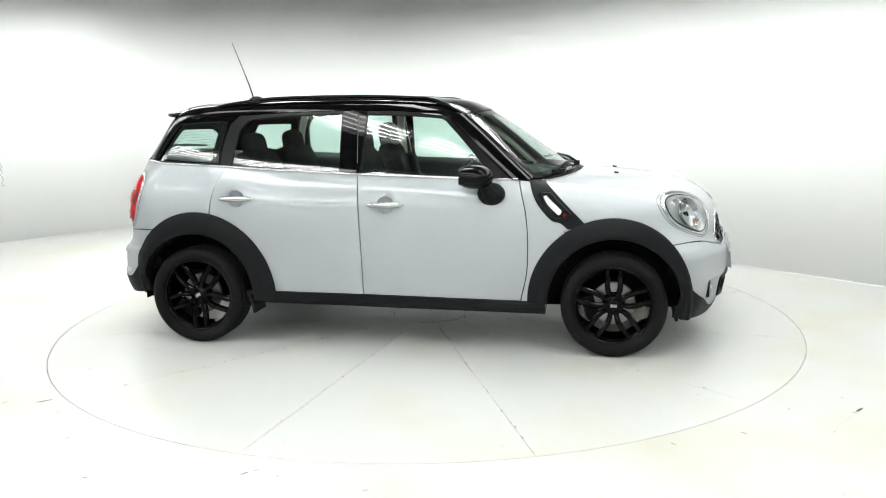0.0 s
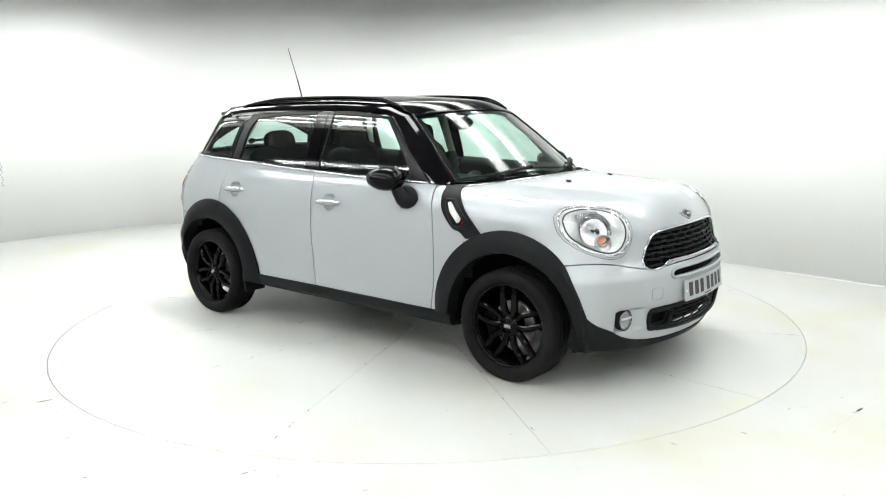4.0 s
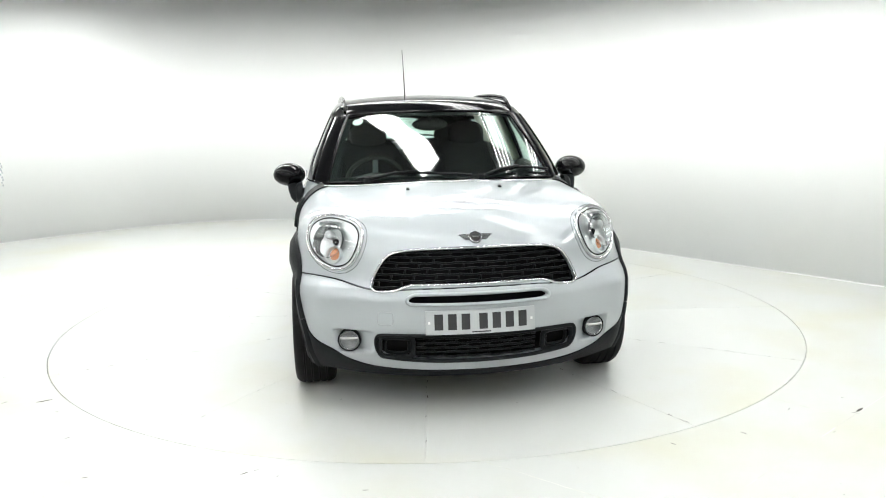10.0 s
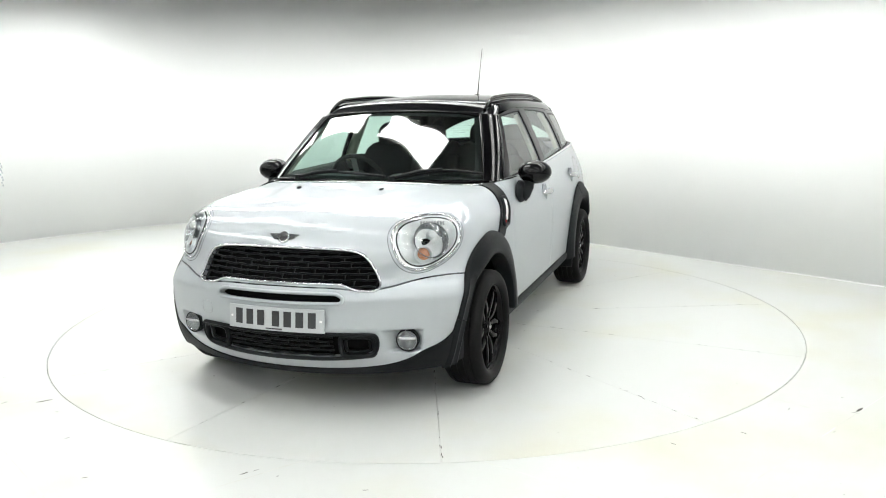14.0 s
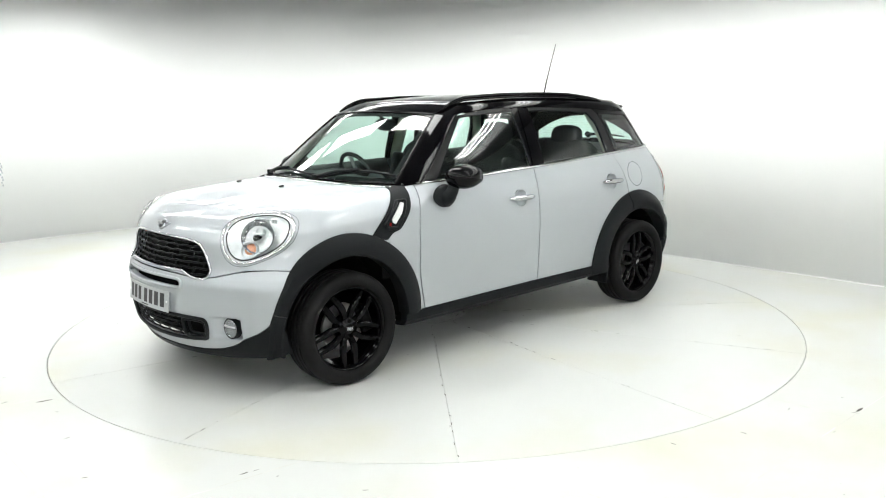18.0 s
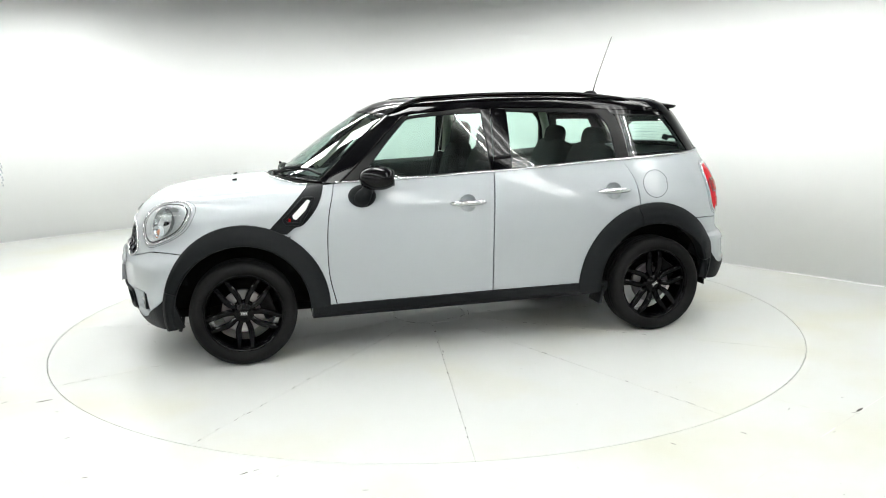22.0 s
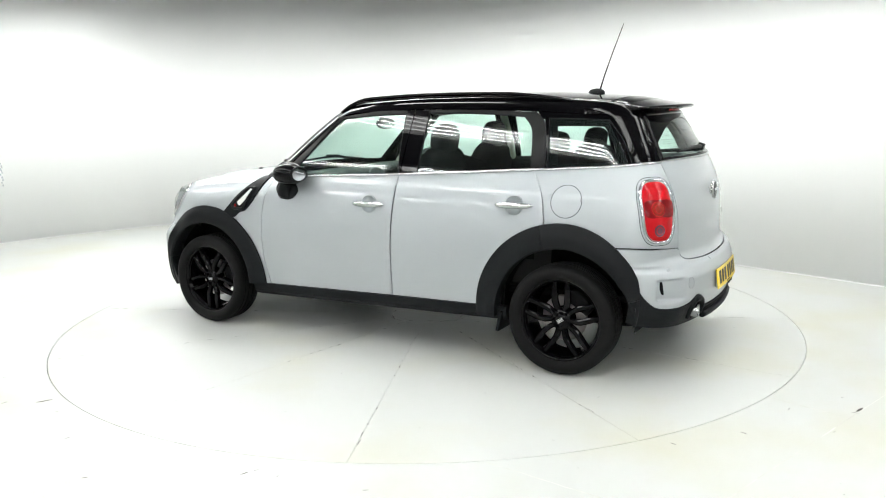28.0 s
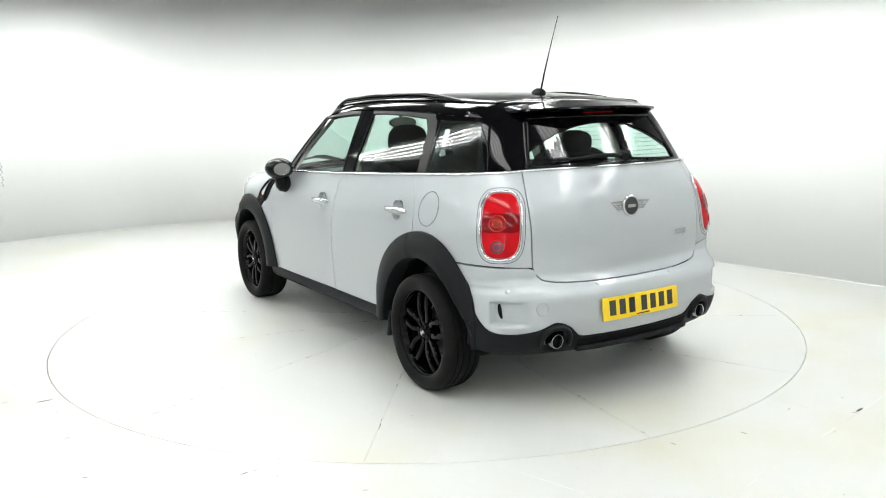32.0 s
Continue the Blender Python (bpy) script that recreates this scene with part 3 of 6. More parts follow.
def uv_cut(centre, way, poly):
    """The signed distance to an outline seen along an axis, on both sides of the car."""
    n = np.array(Vector(way).normalized())
    ax = np.cross((0, 0, 1), n)
    ax /= np.linalg.norm(ax)
    bx = np.cross(n, ax)
    a, b = np.array(poly), np.roll(np.array(poly), -1, 0)

    def cut(p):
        d = np.stack([p[..., 0], np.abs(p[..., 1]), p[..., 2]], -1) - np.array(centre)
        v = np.stack([d @ ax, d @ bx], -1)[..., None, :]
        ab = b - a
        t = np.clip(((v - a) * ab).sum(-1) / (ab * ab).sum(-1), 0, 1)
        r = np.linalg.norm(v - a - t[..., None] * ab, axis=-1).min(-1)
        cross = ((a[:, 1] > v[..., 1]) != (b[:, 1] > v[..., 1])) & (v[..., 0] < (b[:, 0] - a[:, 0]) * (v[..., 1] - a[:, 1]) / (b[:, 1] - a[:, 1] + 1e-12) + a[:, 0])
        inside = (cross.sum(-1) % 2 == 1) & (np.abs(d @ n) < 0.25)
        return np.where(inside, -r, r)
    return cut


def lamp_outline(n=56):
    """The headlight's pear-shaped outline, blunt towards the nose and rising to the outside."""
    t = np.linspace(0, math.tau, n, endpoint=False)
    k = (np.abs(np.cos(t)) ** 2.25 + np.abs(np.sin(t)) ** 2.25) ** (-1 / 2.25)
    u, v = LAMP_U * k * np.cos(t), LAMP_V * k * np.sin(t)
    v = v * (1 - 0.22 * u / LAMP_U)
    horn = 1 + 0.15 * np.maximum(np.cos(t - radians(40)), 0) ** 4
    u, v = u * horn, v * horn
    c, s = math.cos(radians(LAMP_TILT)), math.sin(radians(LAMP_TILT))
    return np.stack([u * c - v * s, u * s + v * c], 1)


def wheel_cut(r):
    def cut(p):
        return np.minimum(np.hypot(p[..., 0] - HUB_X, p[..., 2] - HUB_Z), np.hypot(p[..., 0] + HUB_X, p[..., 2] - HUB_Z)) - r
    return cut


GRILLE = ((0, 0.650), (0.28, 0.648), (0.335, 0.642), (0.372, 0.629), (0.41, 0.621), (0.46, 0.618), (0.488, 0.625), (0.497, 0.645), (0.480, 0.688), (0.455, 0.733), (0.428, 0.768),
          (0.40, 0.788), (0.355, 0.800), (0.28, 0.807), (0.14, 0.811), (0, 0.812))
SLOT = ((0, 0.562), (0.29, 0.563), (0.325, 0.566), (0.338, 0.576), (0.335, 0.590), (0.318, 0.601), (0.288, 0.607), (0.15, 0.609), (0, 0.609))
LOWER = ((0, 0.281), (0.22, 0.284), (0.37, 0.293), (0.44, 0.303), (0.468, 0.320), (0.482, 0.352), (0.484, 0.386), (0.475, 0.404), (0.45, 0.410), (0.3, 0.412), (0, 0.412))
LAMP_AT, LAMP_WAY, LAMP_U, LAMP_V, LAMP_TILT = (1.690, 0.648, 0.823), (0.74, 0.58, 0.34), 0.178, 0.122, 15.0
FOG_AT, FOG_WAY = (1.866, 0.608, 0.372), (0.985, 0.174, 0.0)
TAIL_AT, TAIL_WAY, TAIL_U, TAIL_V = (-1.772, 0.70, 0.908), (-0.72, 0.69, 0.05), 0.104, 0.165
OPEN = [outline_cut(GRILLE), outline_cut(SLOT), outline_cut(LOWER)]
LAMP_CUT = uv_cut(LAMP_AT, LAMP_WAY, lamp_outline())


def both(half):
    """A whole grid across the car from the grid of its left half, which begins at the middle."""
    m = half[:, :0:-1].copy()
    m[..., 1] *= -1
    return np.concatenate([m, half], 1)


def mirrored(q, s):
    q = np.array(q, float).copy()
    q[..., 1] *= s
    return q


def side(pts, y=0.8):
    """Side-view knots (x, z) as places in the car."""
    return [(x, y, z) for x, z in pts]


CAR = thing("car", "silver compact five-door car with black roof, wheels and trim", "car")
GH = (-0.5, 0.0, 1.0)


def off_wheels(r):
    return lambda c: math.hypot(c[0] - HUB_X, c[2] - HUB_Z) > r and math.hypot(c[0] + HUB_X, c[2] - HUB_Z) > r


# edges shared by neighbouring panels, in side view
E_DOOR_F = ((0.757, 0.318), (0.795, 0.50), (0.800, 0.70), (0.785, 0.854), (0.760, 0.96), (0.742, 1.030))
E_DOOR_B = ((-0.207, 0.335), (-0.210, 0.60), (-0.222, 0.85), (-0.238, 1.066))
E_DOOR_R = ((-1.19, 0.343), (-1.195, 0.65), (-1.190, 0.85), (-1.165, 0.99), (-1.100, 1.112))


def belt_run(x0, x1, n=6):
    return [(x, float(belt(x))) for x in np.linspace(x0, x1, n)]


def body_panels():
    # bonnet: a clamshell down to the bumper and the wheel arches
    front = [(2.0, 0, 0.640), (1.97, 0.25, 0.636), (1.89, 0.46, 0.628), (1.80, 0.66, 0.668), (1.72, 0.77, 0.676), (1.62, 0.84, 0.667)]
    flank = [(1.62, 0.84, 0.667), (1.30, 0.86, 0.70), (1.02, 0.86, 0.74), (0.86, 0.84, 0.86), (0.815, 0.80, 1.005)]
    cowl = [(1.112, 0, 1.04), (1.085, 0.25, 1.04), (1.00, 0.48, 1.036), (0.90, 0.66, 1.03), (0.815, 0.80, 1.005)]
    mid = [(2.0, 0, 0.640), (1.985, 0, 0.74), (1.95, 0, 0.86), (1.75, 0, 0.968), (1.40, 0, 1.02), (1.112, 0, 1.04)]
    half = coons(front, cowl, mid, flank, 76, 96, 0.0)
    q = wrap(both(half), lower_form, (1.15, 0.0, 0.62))
    bm = shell(q, lower_form, 0.02, [OPEN[0], LAMP_CUT, wheel_cut(0.455)])
    part("bonnet", bm, SILVER, CAR, "silver clamshell bonnet")

    # front bumper, silver above and black below
    edge_lo = [(1.99, 0, 0.226), (1.95, 0.30, 0.230), (1.88, 0.485, 0.247), (1.83, 0.59, 0.280), (1.80, 0.655, 0.322), (1.755, 0.74, 0.368), (1.715, 0.79, 0.42), (1.695, 0.82, 0.468)]
    half = coons(edge_lo, [(x, y, z - 0.006) for x, y, z in front], [(1.99, 0, 0.226), (2.03, 0, 0.45), (2.0, 0, 0.634)],
                 [(1.695, 0.82, 0.468), (1.665, 0.83, 0.56), (1.62, 0.84, 0.661)], 120, 76, 0.0)
    q = wrap(both(half), lower_form, (1.1,))
    bm = shell(q, lower_form, 0.03, [OPEN[0], OPEN[1], OPEN[2], axis_cut(FOG_AT, FOG_WAY, 0.045, 0.045), wheel_cut(0.455)])
    part("front_bumper", bm, SILVER, CAR, "silver front bumper")
    edge_bot = [(1.93, 0, 0.192), (1.89, 0.30, 0.194), (1.82, 0.52, 0.202), (1.75, 0.66, 0.216), (1.70, 0.76, 0.226), (1.64, 0.82, 0.238)]
    half = coons(edge_bot, [(x, y, z - 0.005) for x, y, z in edge_lo], [(1.93, 0, 0.192), (1.99, 0, 0.221)], [(1.64, 0.82, 0.238), (1.695, 0.82, 0.463)], 50, 12, 0.0)
    q = wrap(both(half), lower_form, (1.1,), 0.004)
    part("front_valance", shell(q, lower_form, 0.02), TRIM, CAR, "black plastic lower front bumper")

    for s in (1, -1):
        # front wing behind the arch
        q = coons(side([(0.757, 0.318), (1.05, 0.30)]), side([(0.742, 1.028), (0.95, 1.0)]), side(E_DOOR_F), side([(1.05, 0.30), (1.02, 0.70), (0.95, 1.0)]), 20, 44)
        q = mirrored(wrap(q, lower_form, "y"), s)
        part("front_wing", shell(q, lower_form, 0.02, [wheel_cut(0.455)]), SILVER, CAR)
        # doors
        q = coons(side([(-0.207, 0.335), (0.757, 0.318)]), side(belt_run(-0.238, 0.742)), side(E_DOOR_B), side(E_DOOR_F), 44, 40)
        q = mirrored(wrap(q, lower_form, "y"), s)
        d1 = part("front_door", shell(q, lower_form, 0.018, [side_cut(-0.054, 0.888, 0.0535)]), SILVER, CAR, "silver front door")
        q = coons(side([(-1.19, 0.343), (-0.207, 0.335)]), side(belt_run(-1.10, -0.238)), side(E_DOOR_R), side(E_DOOR_B), 50, 44)
        q = mirrored(wrap(q, lower_form, "y"), s)
        d2 = part("rear_door", shell(q, lower_form, 0.018, [wheel_cut(0.47), side_cut(-1.013, 0.921, 0.0535)]), SILVER, CAR, "silver rear door")
        for d, hx, hz in ((d1, -0.054, 0.888), (d2, -1.013, 0.921)):
            door_handle(d, hx, hz, s)
        # rear quarter round to the tailgate
        top = side(belt_run(-1.10, -1.55, 4), 0.74) + [(-1.66, 0.66, 1.144), (-1.72, 0.59, 1.150), (-1.74, 0.548, 1.15)]
        bot = [(-1.19, 0.86, 0.68), (-1.45, 0.85, 0.715), (-1.65, 0.83, 0.722), (-1.78, 0.74, 0.715), (-1.84, 0.64, 0.705), (-1.87, 0.585, 0.70)]
        q = coons(bot, top, side(((-1.19, 0.68), (-1.188, 0.85), (-1.165, 0.99), (-1.10, 1.112)), 0.82), [(-1.87, 0.585, 0.70), (-1.86, 0.588, 0.90), (-1.80, 0.572, 1.05), (-1.74, 0.548, 1.15)], 52, 40)
        q = mirrored(wrap(q, lower_form, (-1.05,)), s)
        part("quarter_panel", shell(q, lower_form, 0.018, [wheel_cut(0.47), axis_cut(TAIL_AT, TAIL_WAY, TAIL_U, TAIL_V, 3.0)]), SILVER, CAR)
        # sill
        sill(s)
        for hx, ro, front_arch in ((HUB_X, 0.503, True), (-HUB_X, 0.520, False)):
            wheel_arch(hx, ro, s, front_arch)

    # tailgate
    half = coons([(-1.95, 0, 0.618), (-1.92, 0.30, 0.620), (-1.88, 0.49, 0.634), (-1.875, 0.555, 0.66), (-1.87, 0.582, 0.702)], [(-1.85, 0, 1.158), (-1.82, 0.3, 1.157), (-1.74, 0.545, 1.152)],
                 [(-1.95, 0, 0.618), (-1.92, 0, 0.9), (-1.85, 0, 1.158)], [(-1.87, 0.582, 0.702), (-1.86, 0.585, 0.90), (-1.80, 0.569, 1.05), (-1.74, 0.545, 1.152)], 36, 34, 0.0)
    q = wrap(both(half), lower_form, (-1.05,))
    gate = part("tailgate", shell(q, lower_form), SILVER, CAR, "silver tailgate")
    rear_badge(gate)

    # rear bumper
    up = [(-1.95, 0, 0.613), (-1.92, 0.30, 0.615), (-1.88, 0.492, 0.629), (-1.875, 0.558, 0.655), (-1.86, 0.588, 0.697), (-1.78, 0.74, 0.710), (-1.65, 0.83, 0.717), (-1.60, 0.85, 0.716)]
    low = [(-1.98, 0, 0.354), (-1.97, 0.30, 0.356), (-1.96, 0.37, 0.366), (-1.95, 0.42, 0.415), (-1.94, 0.50, 0.444), (-1.90, 0.59, 0.412), (-1.80, 0.74, 0.405), (-1.74, 0.79, 0.45), (-1.69, 0.83, 0.548)]
    half = coons(low, up, [(-1.98, 0, 0.354), (-1.99, 0, 0.5), (-1.95, 0, 0.613)], [(-1.69, 0.83, 0.548), (-1.65, 0.84, 0.64), (-1.60, 0.85, 0.716)], 110, 60, 0.0)
    q = wrap(both(half), lower_form, (-1.05,))
    part("rear_bumper", shell(q, lower_form, 0.03, [wheel_cut(0.455)]), SILVER, CAR, "silver rear bumper")
    bot = [(-1.93, 0, 0.285), (-1.92, 0.30, 0.285), (-1.90, 0.42, 0.287), (-1.88, 0.52, 0.290), (-1.84, 0.62, 0.295), (-1.76, 0.74, 0.30), (-1.70, 0.80, 0.31), (-1.66, 0.83, 0.325)]
    half = coons(bot, [(x, y, z - 0.004) for x, y, z in low], [(-1.93, 0, 0.285), (-1.98, 0, 0.350)], [(-1.66, 0.83, 0.325), (-1.69, 0.83, 0.544)], 60, 16, 0.0)
    q = wrap(both(half), lower_form, (-1.05,), 0.005)
    part("rear_valance", shell(q, lower_form, 0.02, [axis_cut((-1.93, 0.50, 0.352), (-1, 0, 0), 0.055, 0.055)]), TRIM, CAR, "black plastic lower rear bumper")

    # inner body and underside, its near-black colour holding the shade behind the shut lines
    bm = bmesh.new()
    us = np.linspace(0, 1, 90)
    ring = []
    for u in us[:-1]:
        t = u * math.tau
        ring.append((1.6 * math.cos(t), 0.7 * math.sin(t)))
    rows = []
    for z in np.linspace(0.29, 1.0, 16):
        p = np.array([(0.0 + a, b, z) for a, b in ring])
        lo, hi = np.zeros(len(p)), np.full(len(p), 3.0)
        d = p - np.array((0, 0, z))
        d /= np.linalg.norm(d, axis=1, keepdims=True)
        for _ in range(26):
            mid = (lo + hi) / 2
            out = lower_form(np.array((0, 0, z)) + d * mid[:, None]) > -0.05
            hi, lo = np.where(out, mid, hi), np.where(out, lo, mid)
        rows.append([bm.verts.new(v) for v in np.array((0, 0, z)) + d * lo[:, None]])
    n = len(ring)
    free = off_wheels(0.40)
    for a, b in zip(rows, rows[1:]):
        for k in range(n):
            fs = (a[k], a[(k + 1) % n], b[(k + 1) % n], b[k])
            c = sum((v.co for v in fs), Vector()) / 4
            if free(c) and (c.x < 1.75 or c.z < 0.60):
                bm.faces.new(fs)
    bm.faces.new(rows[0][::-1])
    part("inner_body", smooth(bm), DARK, CAR, "inner body shell, near-black for the shade behind gaps")


def wheel_arch(hx, ro, s, front_arch):
    """Black plastic arch: a flared lip round the wheel."""
    ri = 0.383
    legs = ((-14, 17.3), (17.8, 180)) if front_arch else ((-4, 75.7), (76.1, 161.6), (162.1, 182))
    for d0, d1 in legs:
        bm = bmesh.new()
        n = max(4, int((d1 - d0) / 4))
        grid = []
        for k in range(n + 1):
            deg = d0 + (d1 - d0) * k / n
            ca, sa = math.cos(radians(deg)), math.sin(radians(deg))
            r_out = ro - (0.052 * max(ca, 0) ** 2 if front_arch else 0.055 * max(-ca, 0) ** 2 + 0.062 * max(deg - 150, 0) / 32)
            prof = ((r_out, "b", 0.002), (r_out - 0.003, "b", 0.013), (r_out - 0.016, "b", 0.019), (r_out * 0.55 + ri * 0.45, "f", 0.0), (ri + 0.016, "f", 0.004),
                    (ri + 0.003, "f", -0.003), (ri, "f", -0.016), (ri + 0.004, "f", -0.10))
            kinds = [(kind, dy) for _, kind, dy in prof]
            grid.append([(hx + r * ca, 0.5, HUB_Z + r * sa) for r, _, _ in prof])
        skin = wrap(np.array(grid), lower_form, "y")
        rows = []
        for k, g in enumerate(skin):
            deg = d0 + (d1 - d0) * k / n
            near = min(max((12 - deg) / 18 if front_arch else (deg - 146) / 24, 0), 1)
            row = []
            for (x, y, z), (kind, dy) in zip(g, kinds):
                flare = 0.888 - 0.55 * max(x - 1.42, 0) ** 1.5 - 0.30 * max(-1.50 - x, 0) ** 1.5
                out = max(flare, y + 0.012)
                y = y + dy if kind == "b" else out + (y + 0.008 - out) * near + dy
                row.append(bm.verts.new((x, y * s, z)))
            rows.append(row)
        for a, b in zip(rows, rows[1:]):
            for k in range(len(a) - 1):
                bm.faces.new((a[k], a[k + 1], b[k + 1], b[k])).smooth = True
        bm.faces.new(rows[0])
        bm.faces.new(rows[-1][::-1])
        bmesh.ops.recalc_face_normals(bm, faces=bm.faces)
        part("wheel_arch", smooth(bm, 35), TRIM, CAR, "black plastic wheel arch")
    # liner
    bm = bmesh.new()
    rows = []
    for k in range(25):
        a = radians(-8 + 196 * k / 24)
        rows.append([bm.verts.new((hx + r * math.cos(a), y * s, HUB_Z + r * math.sin(a))) for r, y in ((0.395, 0.80), (0.40, 0.58), (0.30, 0.56), (0.0, 0.56))])
    for a, b in zip(rows, rows[1:]):
        for k in range(3):
            bm.faces.new((a[k], a[k + 1], b[k + 1], b[k])) if k < 2 else bm.faces.new((a[k], a[k + 1], b[k]))
    bmesh.ops.remove_doubles(bm, verts=bm.verts, dist=0.0005)
    part("arch_liner", smooth(bm), DARK, CAR)


def sill(s):
    bm = bmesh.new()
    rows = []
    for x in np.linspace(0.90, -0.97, 14):
        zt = 0.316 + (0.342 - 0.316) * (0.90 - x) / 1.87
        zb = zt - 0.078
        yb = float(wrap(np.array([[x, 0.5, zt]]), lower_form, "y")[0, 1])
        rows.append([bm.verts.new((x, y * s, z)) for y, z in ((yb - 0.03, zt + 0.004), (yb + 0.008, zt), (yb + 0.012, zt - 0.012), (yb + 0.006, zt - 0.05), (yb - 0.02, zb), (yb - 0.12, zb - 0.01))])
    for a, b in zip(rows, rows[1:]):
        for k in range(len(a) - 1):
            bm.faces.new((a[k], a[k + 1], b[k + 1], b[k]))
    bm.faces.new(rows[0])
    bm.faces.new(rows[-1][::-1])
    bmesh.ops.recalc_face_normals(bm, faces=bm.faces)
    part("sill", smooth(bm, 30), TRIM, CAR, "black plastic sill")


def door_handle(door, x, z, s):
    y = float(wrap(np.array([[x, 0.5, z]]), lower_form, "y")[0, 1])
    # round finger bowl, set into the skin, and the chrome bar across it
    bm = bmesh.new()
    m = pose(x, (y - 0.012) * s, z, -90 * s, 0, 0)
    lathe(bm, [(0.001, -0.022), (0.024, -0.020), (0.042, -0.006), (0.052, 0.0125), (0.054, 0.0145), (0.0555, 0.012)], 32, m)
    part("handle_bowl", bm, SILVER, door)
    bm = bmesh.new()
    n = 17
    pts, rad = [], []
    for k in range(n):
        t = -1 + 2 * k / (n - 1)
        pts.append((x + 0.116 * t, (y + 0.012 + 0.020 * (1 - t * t)) * s, z + 0.002))
        rad.append(0.0175 * math.sqrt(max(1 - abs(t) ** 3.2, 0.02)))
    tube(bm, pts, rad, False, 12)
    part("handle", bm, CHROME, door, "chrome door handle")


def rear_badge(gate):
    x0 = float(wrap(np.array([[-1.0, 0.0, 0.962]]), lower_form, "-x")[0, 0])
    bm = bmesh.new()
    lathe(bm, [(0.0, 0.010), (0.042, 0.010), (0.047, 0.012), (0.053, 0.010), (0.054, 0.0)], 32, pose(x0 - 0.002, 0, 0.962, 0, -86, 0))
    part("badge", bm, CHROME, gate, "round chrome badge")
    bm = bmesh.new()
    cyl(bm, 0.045, 0.012, pose(x0 - 0.008, 0, 0.962, 0, -86, 0), 32)
    part("badge_centre", bm, INK, gate)
    bm = bmesh.new()
    box(bm, (0.002, 0.05, 0.016), pose(x0 - 0.0155, 0, 0.962), 0.0005, 1)
    part("badge_mark", bm, CHROME, gate)
    for s in (1, -1):
        bm = bmesh.new()
        for k in range(4):
            w = 0.078 - 0.013 * k
            box(bm, (0.006, w, 0.007), pose(x0 - 0.004, s * (0.056 + w / 2), 0.985 - 0.0125 * k), 0.001, 1)
        part("badge_wing", bm, CHROME, gate)
    xm = float(wrap(np.array([[-1.0, -0.40, 0.792]]), lower_form, "-x")[0, 0])
    bm = bmesh.new()
    for k in range(6):
        box(bm, (0.004, 0.013, 0.026), pose(xm - 0.003 - 0.002 * (2.5 - k), -0.355 - 0.0165 * k, 0.792), 0.001, 1)
    part("model_mark", bm, CHROME, gate, "small chrome lettering, too small to read")
    bm = bmesh.new()
    for k in range(2):
        box(bm, (0.004, 0.016, 0.034), pose(xm + 0.006 + 0.006 * k, -0.418 - 0.020 * k, 0.764, 20, 0, 0), 0.001, 1)
    part("model_mark", bm, CHROME, gate)


# ---------------------------------------------------------------- the car: roof, pillars, glass
def gside(pts):
    return [(x, 0.7, z) for x, z in pts]


